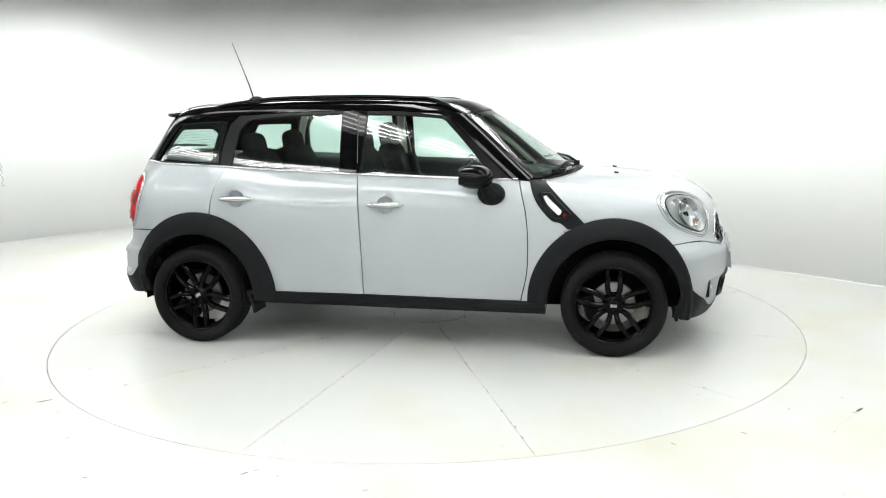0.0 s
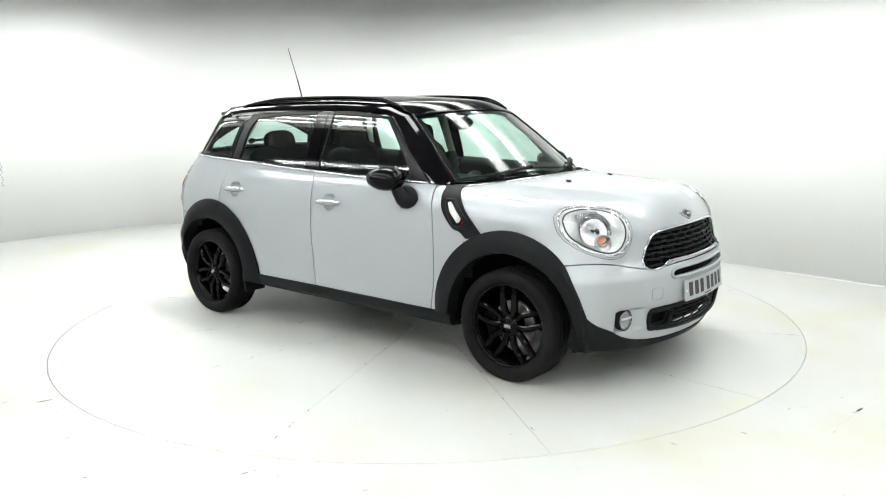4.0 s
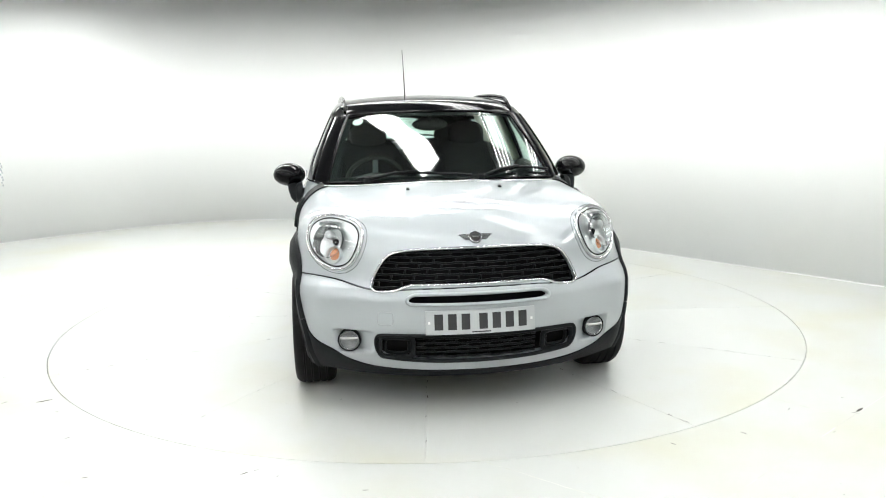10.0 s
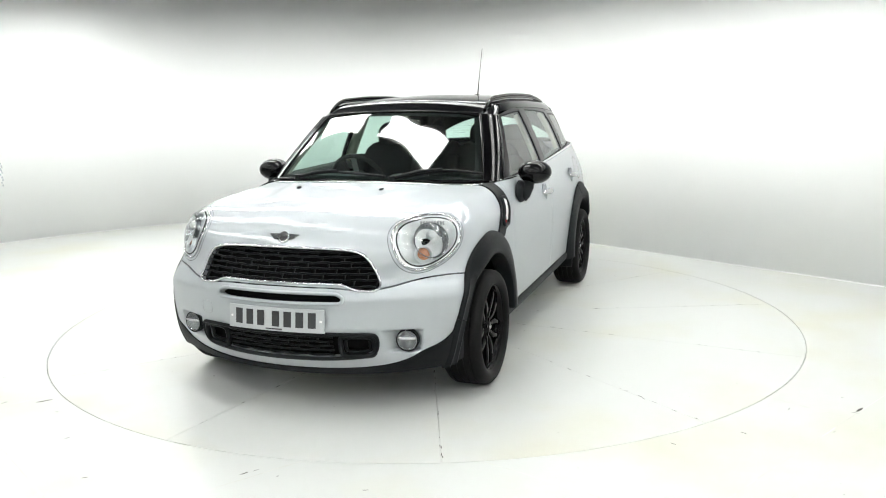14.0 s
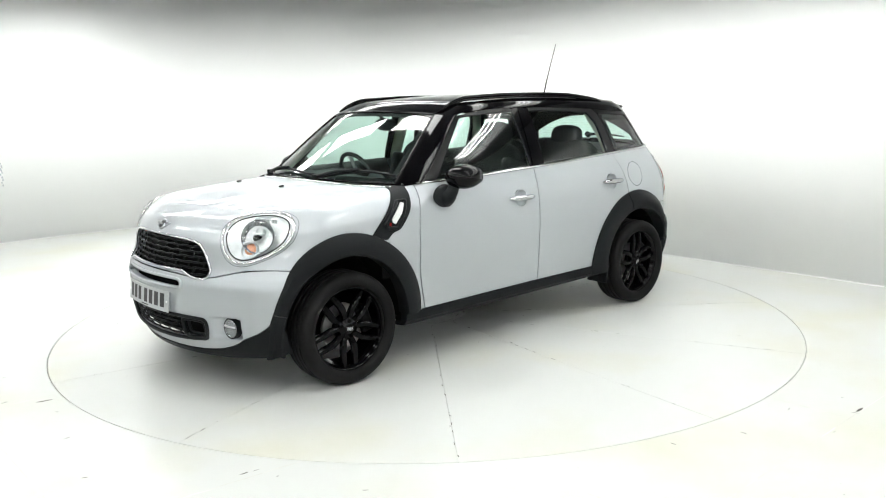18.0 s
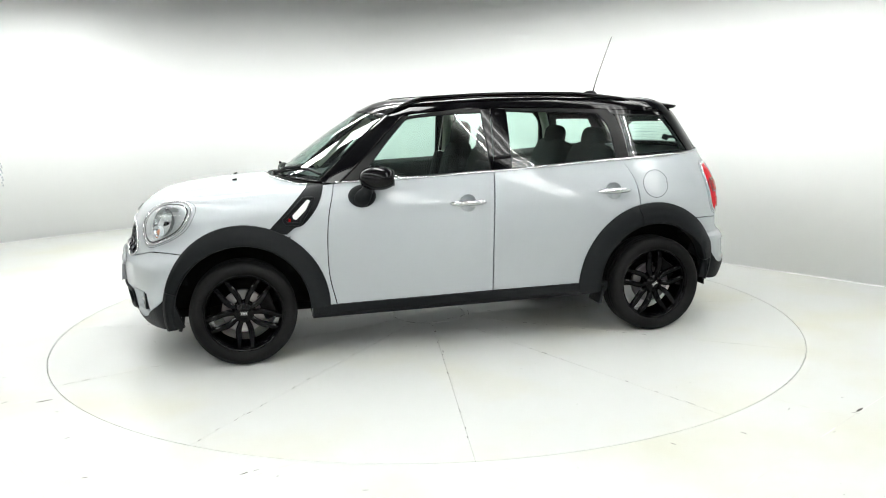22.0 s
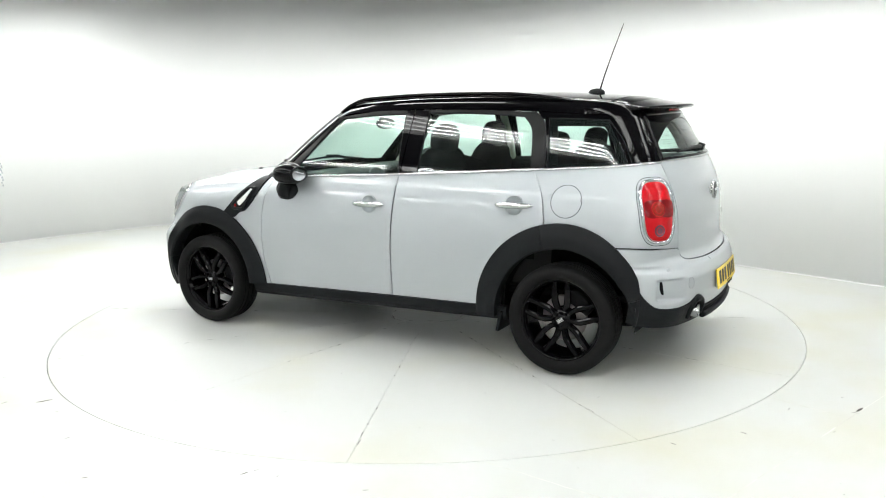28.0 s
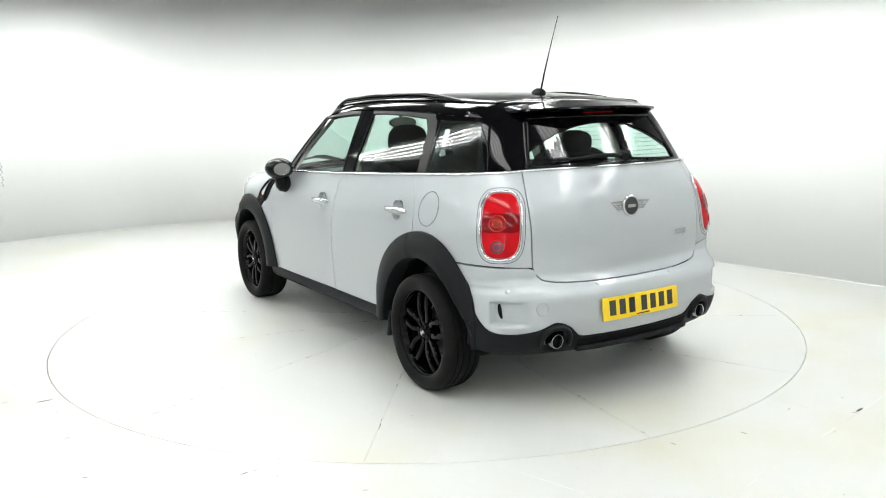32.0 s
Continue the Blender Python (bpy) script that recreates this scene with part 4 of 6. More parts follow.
def greenhouse():
    f = upper_form
    # windscreen
    half = coons([(0.99, 0, 1.048), (0.96, 0.25, 1.048), (0.88, 0.48, 1.042), (0.79, 0.655, 1.035)], [(0.475, 0, 1.437), (0.455, 0.25, 1.434), (0.40, 0.46, 1.420), (0.37, 0.515, 1.412)],
                 [(0.99, 0, 1.048), (0.74, 0, 1.24), (0.475, 0, 1.437)], [(0.79, 0.655, 1.035), (0.60, 0.60, 1.22), (0.37, 0.515, 1.412)], 30, 30, 0.0)
    q = wrap(both(half), f, GH, -0.004)
    ws = part("windscreen", shell(q, f, 0.0), GLASS, CAR, "clear greenish windscreen")
    # black band round the windscreen glass
    bm = bmesh.new()
    loop = list(q[0]) + list(q[1:, -1]) + list(q[-1, -2::-1]) + list(q[-2:0:-1, 0])
    tube(bm, loop, 0.009, True, 6)
    part("windscreen_seal", bm, GLOSS_BLACK, CAR, "black windscreen seal")
    # black printed edge on the inside of the windscreen
    rim = wrap(both(half), f, GH, -0.008)
    bm = bmesh.new()
    vs = [[bm.verts.new(c) for c in row] for row in rim]
    nv, nu = rim.shape[:2]
    for j in range(nv - 1):
        for i in range(nu - 1):
            if j < 2 or j >= nv - 3 or i < 2 or i >= nu - 3:
                bm.faces.new((vs[j][i], vs[j][i + 1], vs[j + 1][i + 1], vs[j + 1][i])).smooth = True
    for v in [v for row in vs for v in row if not v.link_faces]:
        bm.verts.remove(v)
    part("printed_edge", bm, DARK, ws, "black printed windscreen edge")
    # roof skin
    nu, nv = 40, 46
    xs = np.linspace(0.475, -1.70, nv)
    grid = np.zeros((nv, nu, 3))
    for j, x in enumerate(xs):
        front_w = 0.52 + 0.06 * min((0.475 - x) / 0.3, 1)
        for i, u in enumerate(np.linspace(-1, 1, nu)):
            y = u * front_w
            grid[j, i] = (x - 0.22 * y * y * max(0, 1 - (0.475 - x) / 0.6), y, 2.0)
    q = wrap(grid, f, "z")
    part("roof", shell(q, f, 0.02), GLOSS_BLACK, CAR, "gloss black roof panel")
    for s in (1, -1):
        def patch(name, b, t, l, r, nu, nv, mat, deep=0.02, off=0.0, gap=0.0015, label=""):
            q = coons(b, t, l, r, nu, nv, gap)
            q = mirrored(wrap(q, f, GH, off), s)
            return part(name, shell(q, f, deep), mat, CAR, label)
        # roof side rail: from the foot of the screen pillar along the gutter to the tail
        def edge_z(x):
            return float(np.interp(x, (-1.62, -1.40, -1.15, -0.9, -0.4, 0.0, 0.25, 0.33, 0.39), (1.395, 1.408, 1.425, 1.440, 1.452, 1.445, 1.425, 1.405, 1.380)))
        gut = [(x, 0.62, edge_z(x)) for x in np.linspace(0.39, -1.62, 14)]
        # cant rail between the gutter and the roof skin
        top = [(x, 0.52 + 0.06 * min((0.475 - x) / 0.3, 1) - 0.004, 1.6) for x in np.linspace(0.39, -1.62, 14)]
        a = wrap(np.array([[(x, 0.65, z) for x, _, z in gut]]), f, "y")
        b = wrap(np.array([top]), f, "z")
        nb = 9
        rows = np.concatenate([a + (b - a) * k / (nb - 1) for k in range(nb)], 0)
        fix = []
        for j in range(nb):
            row = rows[j].copy()
            o = row.copy()
            o[:, 1], o[:, 2] = 0.35, 1.30
            d = row - o
            d /= np.linalg.norm(d, axis=1, keepdims=True)
            lo, hi = np.zeros(len(row)), np.full(len(row), 1.0)
            for _ in range(26):
                mid = (lo + hi) / 2
                out = f(o + d * mid[:, None]) > 0
                hi, lo = np.where(out, mid, hi), np.where(out, lo, mid)
            fix.append(o + d * lo[:, None])
        q = mirrored(np.stack(fix), s)
        part("cant_rail", shell(q, f, 0.01), GLOSS_BLACK, CAR, "gloss black roof edge")
        # screen pillar
        patch("screen_pillar", [(0.79, 0.655, 1.035), (0.745, 0.72, 1.030), (0.70, 0.76, 1.030)], [(0.37, 0.515, 1.412), (0.345, 0.56, 1.408), (0.30, 0.60, 1.412)],
              [(0.79, 0.655, 1.035), (0.60, 0.60, 1.22), (0.37, 0.515, 1.412)], [(0.70, 0.77, 1.030), (0.50, 0.70, 1.215), (0.30, 0.62, 1.412)], 8, 20, GLOSS_BLACK)
        # door frames, middle pillar, tail pillar in one band, with the glass let in
        zb = lambda x: float(belt(x)) + 0.004
        G1 = dict(b=[(-0.225, zb(-0.225)), (0.2, zb(0.2)), (0.60, zb(0.60))], t=[(-0.205, 1.426), (0.0, 1.420), (0.275, 1.400)], l=[(-0.225, zb(-0.225)), (-0.205, 1.426)], r=[(0.60, zb(0.60)), (0.43, 1.24), (0.275, 1.400)])
        G2 = dict(b=[(-1.075, zb(-1.075)), (-0.7, zb(-0.7)), (-0.355, zb(-0.355))], t=[(-0.985, 1.405), (-0.7, 1.424), (-0.365, 1.431)], l=[(-1.075, zb(-1.075)), (-1.06, 1.27), (-1.04, 1.345), (-0.985, 1.405)], r=[(-0.355, zb(-0.355)), (-0.365, 1.431)])
        G3 = dict(b=[(-1.62, 1.148), (-1.4, zb(-1.4)), (-1.165, zb(-1.165))], t=[(-1.47, 1.378), (-1.3, 1.388), (-1.135, 1.392)], l=[(-1.62, 1.148), (-1.56, 1.27), (-1.47, 1.378)], r=[(-1.165, zb(-1.165)), (-1.155, 1.25), (-1.135, 1.392)])
        for name, g, lab in (("front_door_glass", G1, ""), ("rear_door_glass", G2, ""), ("quarter_glass", G3, "")):
            q = coons(gside(g["b"]), gside(g["t"]), gside(g["l"]), gside(g["r"]), 16, 14, 0.0)
            q = mirrored(wrap(q, f, "y", -0.005), s)
            pane = part(name, shell(q, f, 0.0), GLASS, CAR)
            bm = bmesh.new()
            loop = list(q[0]) + list(q[1:, -1]) + list(q[-1, -2::-1]) + list(q[-2:0:-1, 0])
            tube(bm, loop, 0.006, True, 6)
            part("seal", bm, TRIM, pane, "black rubber seal")
            if name == "quarter_glass":
                # wide black print round the clear middle
                q = coons(gside(g["b"]), gside(g["t"]), gside(g["l"]), gside(g["r"]), 16, 14, 0.0)
                q = mirrored(wrap(q, f, "y", -0.010), s)
                bm = bmesh.new()
                vs = [[bm.verts.new(c) for c in row] for row in q]
                for j in range(13):
                    for i in range(15):
                        if j < 1 or j > 10 or i < 2 or i > 12:
                            bm.faces.new((vs[j][i], vs[j][i + 1], vs[j + 1][i + 1], vs[j + 1][i])).smooth = True
                for v in [v for row in vs for v in row if not v.link_faces]:
                    bm.verts.remove(v)
                part("printed_edge", bm, DARK, pane)

        def strip(name, pts_a, pts_b, mat, nv=12, off=0.0, nu=6):
            """A band of skin between two side-view lines that both run upwards or along."""
            a = path(gside(pts_a), nv)
            b = path(gside(pts_b), nv)
            grid = np.stack([a + (b - a) * k / (nu - 1) for k in range(nu)], 1)
            q = mirrored(wrap(grid, f, "y", off), s)
            return part(name, shell(q, f, 0.02), mat, CAR)
        # front door frame: before and above the glass
        strip("door_frame", G1["r"], [(0.70, 1.032), (0.50, 1.215), (0.305, 1.405)], SATIN)
        strip("door_frame", G1["t"] + [(0.27, 1.392)], [(-0.20, edge_z(-0.2) - 0.004), (0.0, edge_z(0.0) - 0.004), (0.31, edge_z(0.31) - 0.004)], SATIN, 16)
        # middle pillar, parted by the shut line
        strip("middle_pillar", [(-0.237, zb(-0.24)), (-0.262, 1.447)], G1["l"][:1] + [(-0.205, 1.440)], GLOSS_BLACK, 12, 0.001)
        strip("middle_pillar", G2["r"][:1] + [(-0.365, 1.442)], [(-0.243, zb(-0.24)), (-0.268, 1.447)], GLOSS_BLACK, 12, 0.001)
        # rear door frame
        strip("door_frame", [(-0.985, 1.405), (-0.7, 1.424), (-0.36, 1.431)], [(-1.05, edge_z(-1.05) - 0.004), (-0.7, edge_z(-0.7) - 0.004), (-0.36, edge_z(-0.36) - 0.004)], SATIN, 16)
        strip("door_frame", [(-1.155, zb(-1.15)), (-1.135, 1.28), (-1.105, 1.38), (-1.05, 1.428)], G2["l"], SATIN, 16)
        # tail pillar round the quarter glass
        strip("tail_pillar", [(-1.165, zb(-1.16)), (-1.155, 1.25), (-1.135, 1.392)], [(-1.158, zb(-1.15)), (-1.138, 1.28), (-1.108, 1.39)], GLOSS_BLACK)
        strip("tail_pillar", [(-1.47, 1.378), (-1.3, 1.388), (-1.09, 1.394)], [(-1.55, edge_z(-1.55) - 0.003), (-1.3, edge_z(-1.3) - 0.003), (-1.06, edge_z(-1.06) - 0.003)], GLOSS_BLACK, 16)
        patch("tail_pillar", [(-1.75, 0.525, 1.160), (-1.71, 0.62, 1.155), (-1.62, 0.68, 1.148)], [(-1.62, 0.435, 1.41), (-1.58, 0.52, 1.40), (-1.47, 0.60, 1.378)],
              [(-1.75, 0.525, 1.160), (-1.69, 0.485, 1.28), (-1.62, 0.435, 1.41)], [(-1.62, 0.68, 1.148), (-1.56, 0.65, 1.27), (-1.47, 0.60, 1.378)], 14, 18, GLOSS_BLACK)
        # chrome line along the belt, round to the tail
        bm = bmesh.new()
        pts = wrap(np.array([(x, 0.7, float(belt(x)) + 0.001) for x in np.linspace(0.80, -1.55, 30)]), lower_form, "y", 0.003)
        rear = wrap(np.array([(-1.64, 0.68, 1.143), (-1.70, 0.61, 1.148), (-1.74, 0.55, 1.151)]), lower_form, (-1.05,), 0.003)
        tube(bm, mirrored(np.vstack([pts, rear]), s), 0.0075, False, 8)
        part("belt_trim", bm, CHROME, CAR, "bright chrome belt line")
        # gloss black strip added beside the windscreen to catch a highlight from the lamps
        bm = bmesh.new()
        pts = wrap(np.array(path([(0.705, 0.76, 1.034), (0.505, 0.70, 1.215), (0.308, 0.62, 1.408)], 20)), f, GH, 0.003)
        tube(bm, mirrored(pts, s), 0.006, False, 6)
        part("pillar_glint_strip", bm, GLOSS_BLACK, CAR, "gloss black strip added on the screen pillar for its highlight")
        # roof rail
        bm = bmesh.new()
        xs = np.linspace(0.34, -1.24, 26)
        base = wrap(np.array([(x, 0.545, 1.6) for x in xs]), f, "z")
        t = np.linspace(0, 1, 26)
        lift = 0.029 * np.minimum(1, np.minimum(t / 0.12, (1 - t) / 0.24)) ** 0.7
        base[:, 2] += lift
        base[:, 1] -= 0.004
        tube(bm, mirrored(base, s), 0.0095, False, 10)
        web = base.copy()
        web[:, 2] -= lift * 0.55
        tube(bm, mirrored(web, s), 0.0075, False, 8)
        part("roof_rail", bm, GLOSS_BLACK, CAR, "gloss black roof rail")
    # chrome line at the screen's foot and over the tailgate
    bm = bmesh.new()
    half = np.array(path([(1.112, 0, 1.04), (1.085, 0.25, 1.04), (1.00, 0.48, 1.036), (0.90, 0.66, 1.03), (0.80, 0.77, 1.022)], 20))
    q = wrap(half, lower_form, (1.15, 0, 0.62), 0.003)
    tube(bm, np.vstack([mirrored(q[:0:-1], -1), q]), 0.006, False, 6)
    part("cowl_trim", bm, CHROME, CAR, "bright strip at the foot of the windscreen")
    # scuttle panel under the wipers
    bm = bmesh.new()
    rows = []
    for u in np.linspace(-1, 1, 25):
        y = 0.70 * u
        zc = 1.036 - 0.02 * y * y
        rows.append([bm.verts.new((x0 - k * y * y, y, z)) for x0, k, z in ((1.105, 0.50, zc - 0.006), (1.09, 0.50, zc - 0.022), (1.04, 0.48, zc - 0.016), (1.01, 0.46, zc + 0.004))])
    for a, b in zip(rows, rows[1:]):
        for k in range(3):
            bm.faces.new((a[k], a[k + 1], b[k + 1], b[k])).smooth = True
    part("scuttle", bm, DASH, CAR, "black plastic scuttle")
    # rear window and its dark edge
    half = coons([(-1.845, 0, 1.165), (-1.82, 0.3, 1.163), (-1.75, 0.522, 1.160)], [(-1.68, 0, 1.415), (-1.66, 0.25, 1.413), (-1.62, 0.432, 1.410)],
                 [(-1.845, 0, 1.165), (-1.68, 0, 1.415)], [(-1.75, 0.522, 1.160), (-1.69, 0.482, 1.28), (-1.62, 0.432, 1.410)], 22, 16, 0.0)
    q = wrap(both(half), f, GH, -0.003)
    rw = part("rear_window", shell(q, f, 0.0), GLASS, CAR, "clear rear window")
    bm = bmesh.new()
    loop = list(q[0]) + list(q[1:, -1]) + list(q[-1, -2::-1]) + list(q[-2:0:-1, 0])
    tube(bm, loop, 0.020, True, 6, 0.5)
    part("window_edge", bm, GLOSS_BLACK, rw, "black printed window edge")
    # heating lines
    for k in range(1, 12):
        bm = bmesh.new()
        v = k / 12 * (q.shape[0] - 1)
        j = int(v)
        row = q[j] + (q[j + 1] - q[j]) * (v - j)
        tube(bm, row[3:-3], 0.0008, False, 4)
        part("heater_wire", bm, TRIM, rw)
    # chrome strip above the tailgate
    bm = bmesh.new()
    h = np.array(path([(-1.85, 0, 1.160), (-1.82, 0.3, 1.159), (-1.74, 0.545, 1.154)], 16))
    q = wrap(h, lower_form, (-1.05,), 0.004)
    tube(bm, np.vstack([mirrored(q[:0:-1], -1), q]), 0.006, False, 6)
    part("tailgate_trim", bm, CHROME, CAR, "bright strip under the rear window")
    # roof spoiler
    bm = bmesh.new()
    rows = []
    for u in np.linspace(-1, 1, 41):
        y = 0.49 * math.sin(u * math.pi / 2)
        xr = -1.765 + 0.62 * y * y + 0.09 * abs(u) ** 10
        zt = 1.456 - 0.05 * y * y
        z0 = float(roof_line(-1.46)) - 0.11 * y * y + 0.003
        sect = ((-1.46 + 0.0, z0), (xr + 0.19, zt + 0.030), (xr + 0.09, zt + 0.014), (xr, zt), (xr - 0.004, zt - 0.010), (xr + 0.012, zt - 0.020), (xr + 0.10, zt - 0.032), (xr + 0.18, zt - 0.035))
        rows.append([bm.verts.new((min(x, -1.40), y, z)) for x, z in sect])
    for a, b in zip(rows, rows[1:]):
        for k in range(len(a) - 1):
            bm.faces.new((a[k], a[k + 1], b[k + 1], b[k]))
    bm.faces.new(rows[0])
    bm.faces.new(rows[-1][::-1])
    bmesh.ops.recalc_face_normals(bm, faces=bm.faces)
    part("spoiler", smooth(bm, 50), GLOSS_BLACK, CAR, "gloss black roof spoiler")
    # aerial
    bm = bmesh.new()
    z0 = float(roof_line(-1.20))
    lathe(bm, [(0.042, -0.004), (0.042, 0.006), (0.034, 0.018), (0.018, 0.026), (0.001, 0.028)], 24, Matrix.Translation((-1.20, 0.008, z0)) @ Matrix.Diagonal((1.25, 0.7, 1, 1)))
    foot = part("aerial_base", bm, TRIM, CAR, "black rubber aerial foot")
    bm = bmesh.new()
    tube(bm, [(-1.222, 0.008, z0 + 0.02), (-1.25, 0.008, 1.64), (-1.29, 0.008, 1.75), (-1.36, 0.008, 1.932)], [0.0055, 0.0045, 0.0028, 0.002], False, 8)
    part("aerial_rod", bm, TRIM, foot)


# ---------------------------------------------------------------- the car: wheels
def tyre_mesh():
    bm = bmesh.new()
    half = 0.102
    prof = [(0.222, -half + 0.012), (0.232, -half + 0.002), (0.262, -half - 0.006), (0.288, -half - 0.002), (0.306, -half + 0.010), (0.3145, -half + 0.024)]
    for y in (-0.055, -0.02, 0.02, 0.055):
        prof += [(0.3185, y - 0.006), (0.311, y - 0.004), (0.311, y + 0.004), (0.3185, y + 0.006)]
    prof += [(0.3145, half - 0.024), (0.306, half - 0.010), (0.288, half + 0.002), (0.262, half + 0.006), (0.232, half - 0.002), (0.222, half - 0.012)]
    prof += [(0.215, half - 0.03), (0.215, -half + 0.03)]
    prof = [(0.229 + (r - 0.222) * 0.0775 / 0.0965, h) for r, h in prof]
    lathe(bm, prof, 96, Matrix(), True)
    # shoulder sipes
    for k in range(72):
        a = k * math.tau / 72
        for sgn in (-1, 1):
            box(bm, (0.010, 0.007, 0.034), pose(0.2915 * math.cos(a), 0.2915 * math.sin(a), sgn * 0.078, 0, 0, math.degrees(a)) @ pose(0, 0, 0, 0, -sgn * 17, 0))
    bmesh.ops.recalc_face_normals(bm, faces=bm.faces)
    return smooth(bm, 35)


def rim_mesh():
    """Barrel and edge of the alloy wheel; local z points out of the car."""
    bm = bmesh.new()
    prof = [(0.214, -0.085), (0.222, -0.080), (0.206, -0.060), (0.196, -0.03), (0.198, 0.045), (0.206, 0.066), (0.2225, 0.074), (0.2245, 0.079), (0.222, 0.083), (0.215, 0.082), (0.208, 0.072), (0.201, 0.05), (0.190, 0.0), (0.188, -0.07)]
    lathe(bm, prof, 96)
    return smooth(bm, 40)


def spoke_mesh(lean):
    """One arm of a twin spoke."""
    bm = bmesh.new()
    rows = []
    n = 12
    for k in range(n):
        t = k / (n - 1)
        r = 0.045 + (0.207 - 0.045) * t
        a = lean * math.asin((0.013 + 0.023 * math.sin(min(t * 3.2, 1.75))) / r)
        w = 0.0125 + 0.0035 * math.sin(t * 3.0)
        h = 0.062 + 0.016 * math.sin(t * 2.4) - 0.004 * t
        c = Vector((r * math.cos(a), r * math.sin(a), h))
        tan = Vector((-math.sin(a), math.cos(a), 0))
        sect = ((-w, -0.030), (-w, -0.006), (-w * 0.55, 0.0), (w * 0.55, 0.0), (w, -0.006), (w, -0.030))
        rows.append([bm.verts.new(c + tan * u + Vector((0, 0, v))) for u, v in sect])
    for a, b in zip(rows, rows[1:]):
        for k in range(6):
            bm.faces.new((a[k], a[(k + 1) % 6], b[(k + 1) % 6], b[k]))
    bm.faces.new(rows[0][::-1])
    bm.faces.new(rows[-1])
    bmesh.ops.recalc_face_normals(bm, faces=bm.faces)
    return smooth(bm, 30)


def wheels():
    made = []

    def mesh_of(name, bm, mat):
        me = bpy.data.meshes.new(name)
        bm.to_mesh(me)
        bm.free()
        me.materials.append(mat)
        return me
    tyre, rim = mesh_of("tyre", tyre_mesh(), RUBBER), mesh_of("rim", rim_mesh(), RIM_BLACK)
    arms = [mesh_of("spoke", spoke_mesh(l), RIM_BLACK) for l in (1, -1)]
    bm = bmesh.new()
    lathe(bm, [(0.001, 0.0745), (0.026, 0.0745), (0.030, 0.073), (0.032, 0.069), (0.052, 0.066), (0.058, 0.060), (0.060, 0.03), (0.062, -0.02)], 40)
    hub = mesh_of("hub", smooth(bm, 30), RIM_BLACK)
    bm = bmesh.new()
    for k in range(4):
        box(bm, (0.007, 0.012, 0.0015), pose(-0.0135 + 0.009 * k, 0, 0.0755))
    box(bm, (0.042, 0.0015, 0.0012), pose(0, 0.009, 0.0755))
    box(bm, (0.042, 0.0015, 0.0012), pose(0, -0.009, 0.0755))
    mark = mesh_of("hub_mark", bm, CHROME)
    bm = bmesh.new()
    lathe(bm, [(0.068, -0.004), (0.070, 0.008), (0.124, 0.008), (0.128, 0.004), (0.128, -0.014), (0.068, -0.014)], 64)
    for k in range(30):
        a = k * math.tau / 30
        cyl(bm, 0.004, 0.004, pose((0.085 + 0.012 * (k % 3)) * math.cos(a), (0.085 + 0.012 * (k % 3)) * math.sin(a), 0.008), 8)
    disc = mesh_of("brake_disc", smooth(bm, 30), STEEL)
    bm = bmesh.new()
    box(bm, (0.075, 0.15, 0.07), pose(-0.135, 0.02, 0.0), 0.016, 3)
    caliper = mesh_of("brake_caliper", smooth(bm), DARK)
    bm = bmesh.new()
    cyl(bm, 0.010, 0.018, pose(0, 0, 0), 6)
    cyl(bm, 0.0135, 0.008, pose(0, 0, -0.008), 16)
    bolt = mesh_of("wheel_bolt", bm, RIM_BLACK)
    bm = bmesh.new()
    cyl(bm, 0.0035, 0.035, pose(0, 0, 0, 0, 12, 0), 8)
    valve = mesh_of("valve", bm, RUBBER)
    wide = Matrix.Diagonal((1.03, 1.03, 1, 1))
    for hx in (HUB_X, -HUB_X):
        for s in (1, -1):
            w = new("wheel")
            w.parent = CAR
            tagged(w, "gloss black twin-spoke alloy wheel")
            # local z points out of the car; the hub face lies 0.85 m from the middle plane
            w.matrix_basis = pose(hx, s * (0.778 if hx > 0 else 0.786), WHEEL_Z, -90 * s, 0, 0) @ pose(0, 0, 0, 0, 0, 18 if hx > 0 else 54)
            share("tyre", tyre, w)
            share("rim", rim, w, wide)
            share("hub", hub, w)
            share("hub_mark", mark, w, pose(0, 0, 0, 0, 0, -20))
            for k in range(5):
                for a in arms:
                    share("spoke", a, w, pose(0, 0, 0, 0, 0, 72 * k) @ wide)
                share("wheel_bolt", bolt, w, pose(0.042 * math.cos(radians(72 * k + 36)), 0.042 * math.sin(radians(72 * k + 36)), 0.064))
            share("brake_disc", disc, w)
            share("brake_caliper", caliper, w)
            share("valve", valve, w, pose(0.182, 0.02, 0.06, 0, 0, 0))


body_panels()
greenhouse()
wheels()


# ---------------------------------------------------------------- the car: lamps, grilles, trim
BOWL = material("lamp_reflector", (0.66, 0.67, 0.68), 0.28, 0.72, 0.0, 0.12, 25.0, 0.35, 14.0, tint=(0.36, 0.37, 0.38))
SMOKE = material("lamp_housing", (0.30, 0.31, 0.32), 0.3, 0.5)
DARK_CHROME = material("dark_chrome", (0.34, 0.35, 0.36), 0.14, 1.0)
CLEAR_PINK = material("reverse_lens", (0.13, 0.035, 0.055), 0.15, 0.0, 0.2, 0.3, 120.0)


def axes(way):
    n = np.array(Vector(way).normalized())
    a = np.cross((0, 0, 1), n)
    a /= np.linalg.norm(a)
    return n, a, np.cross(n, a)


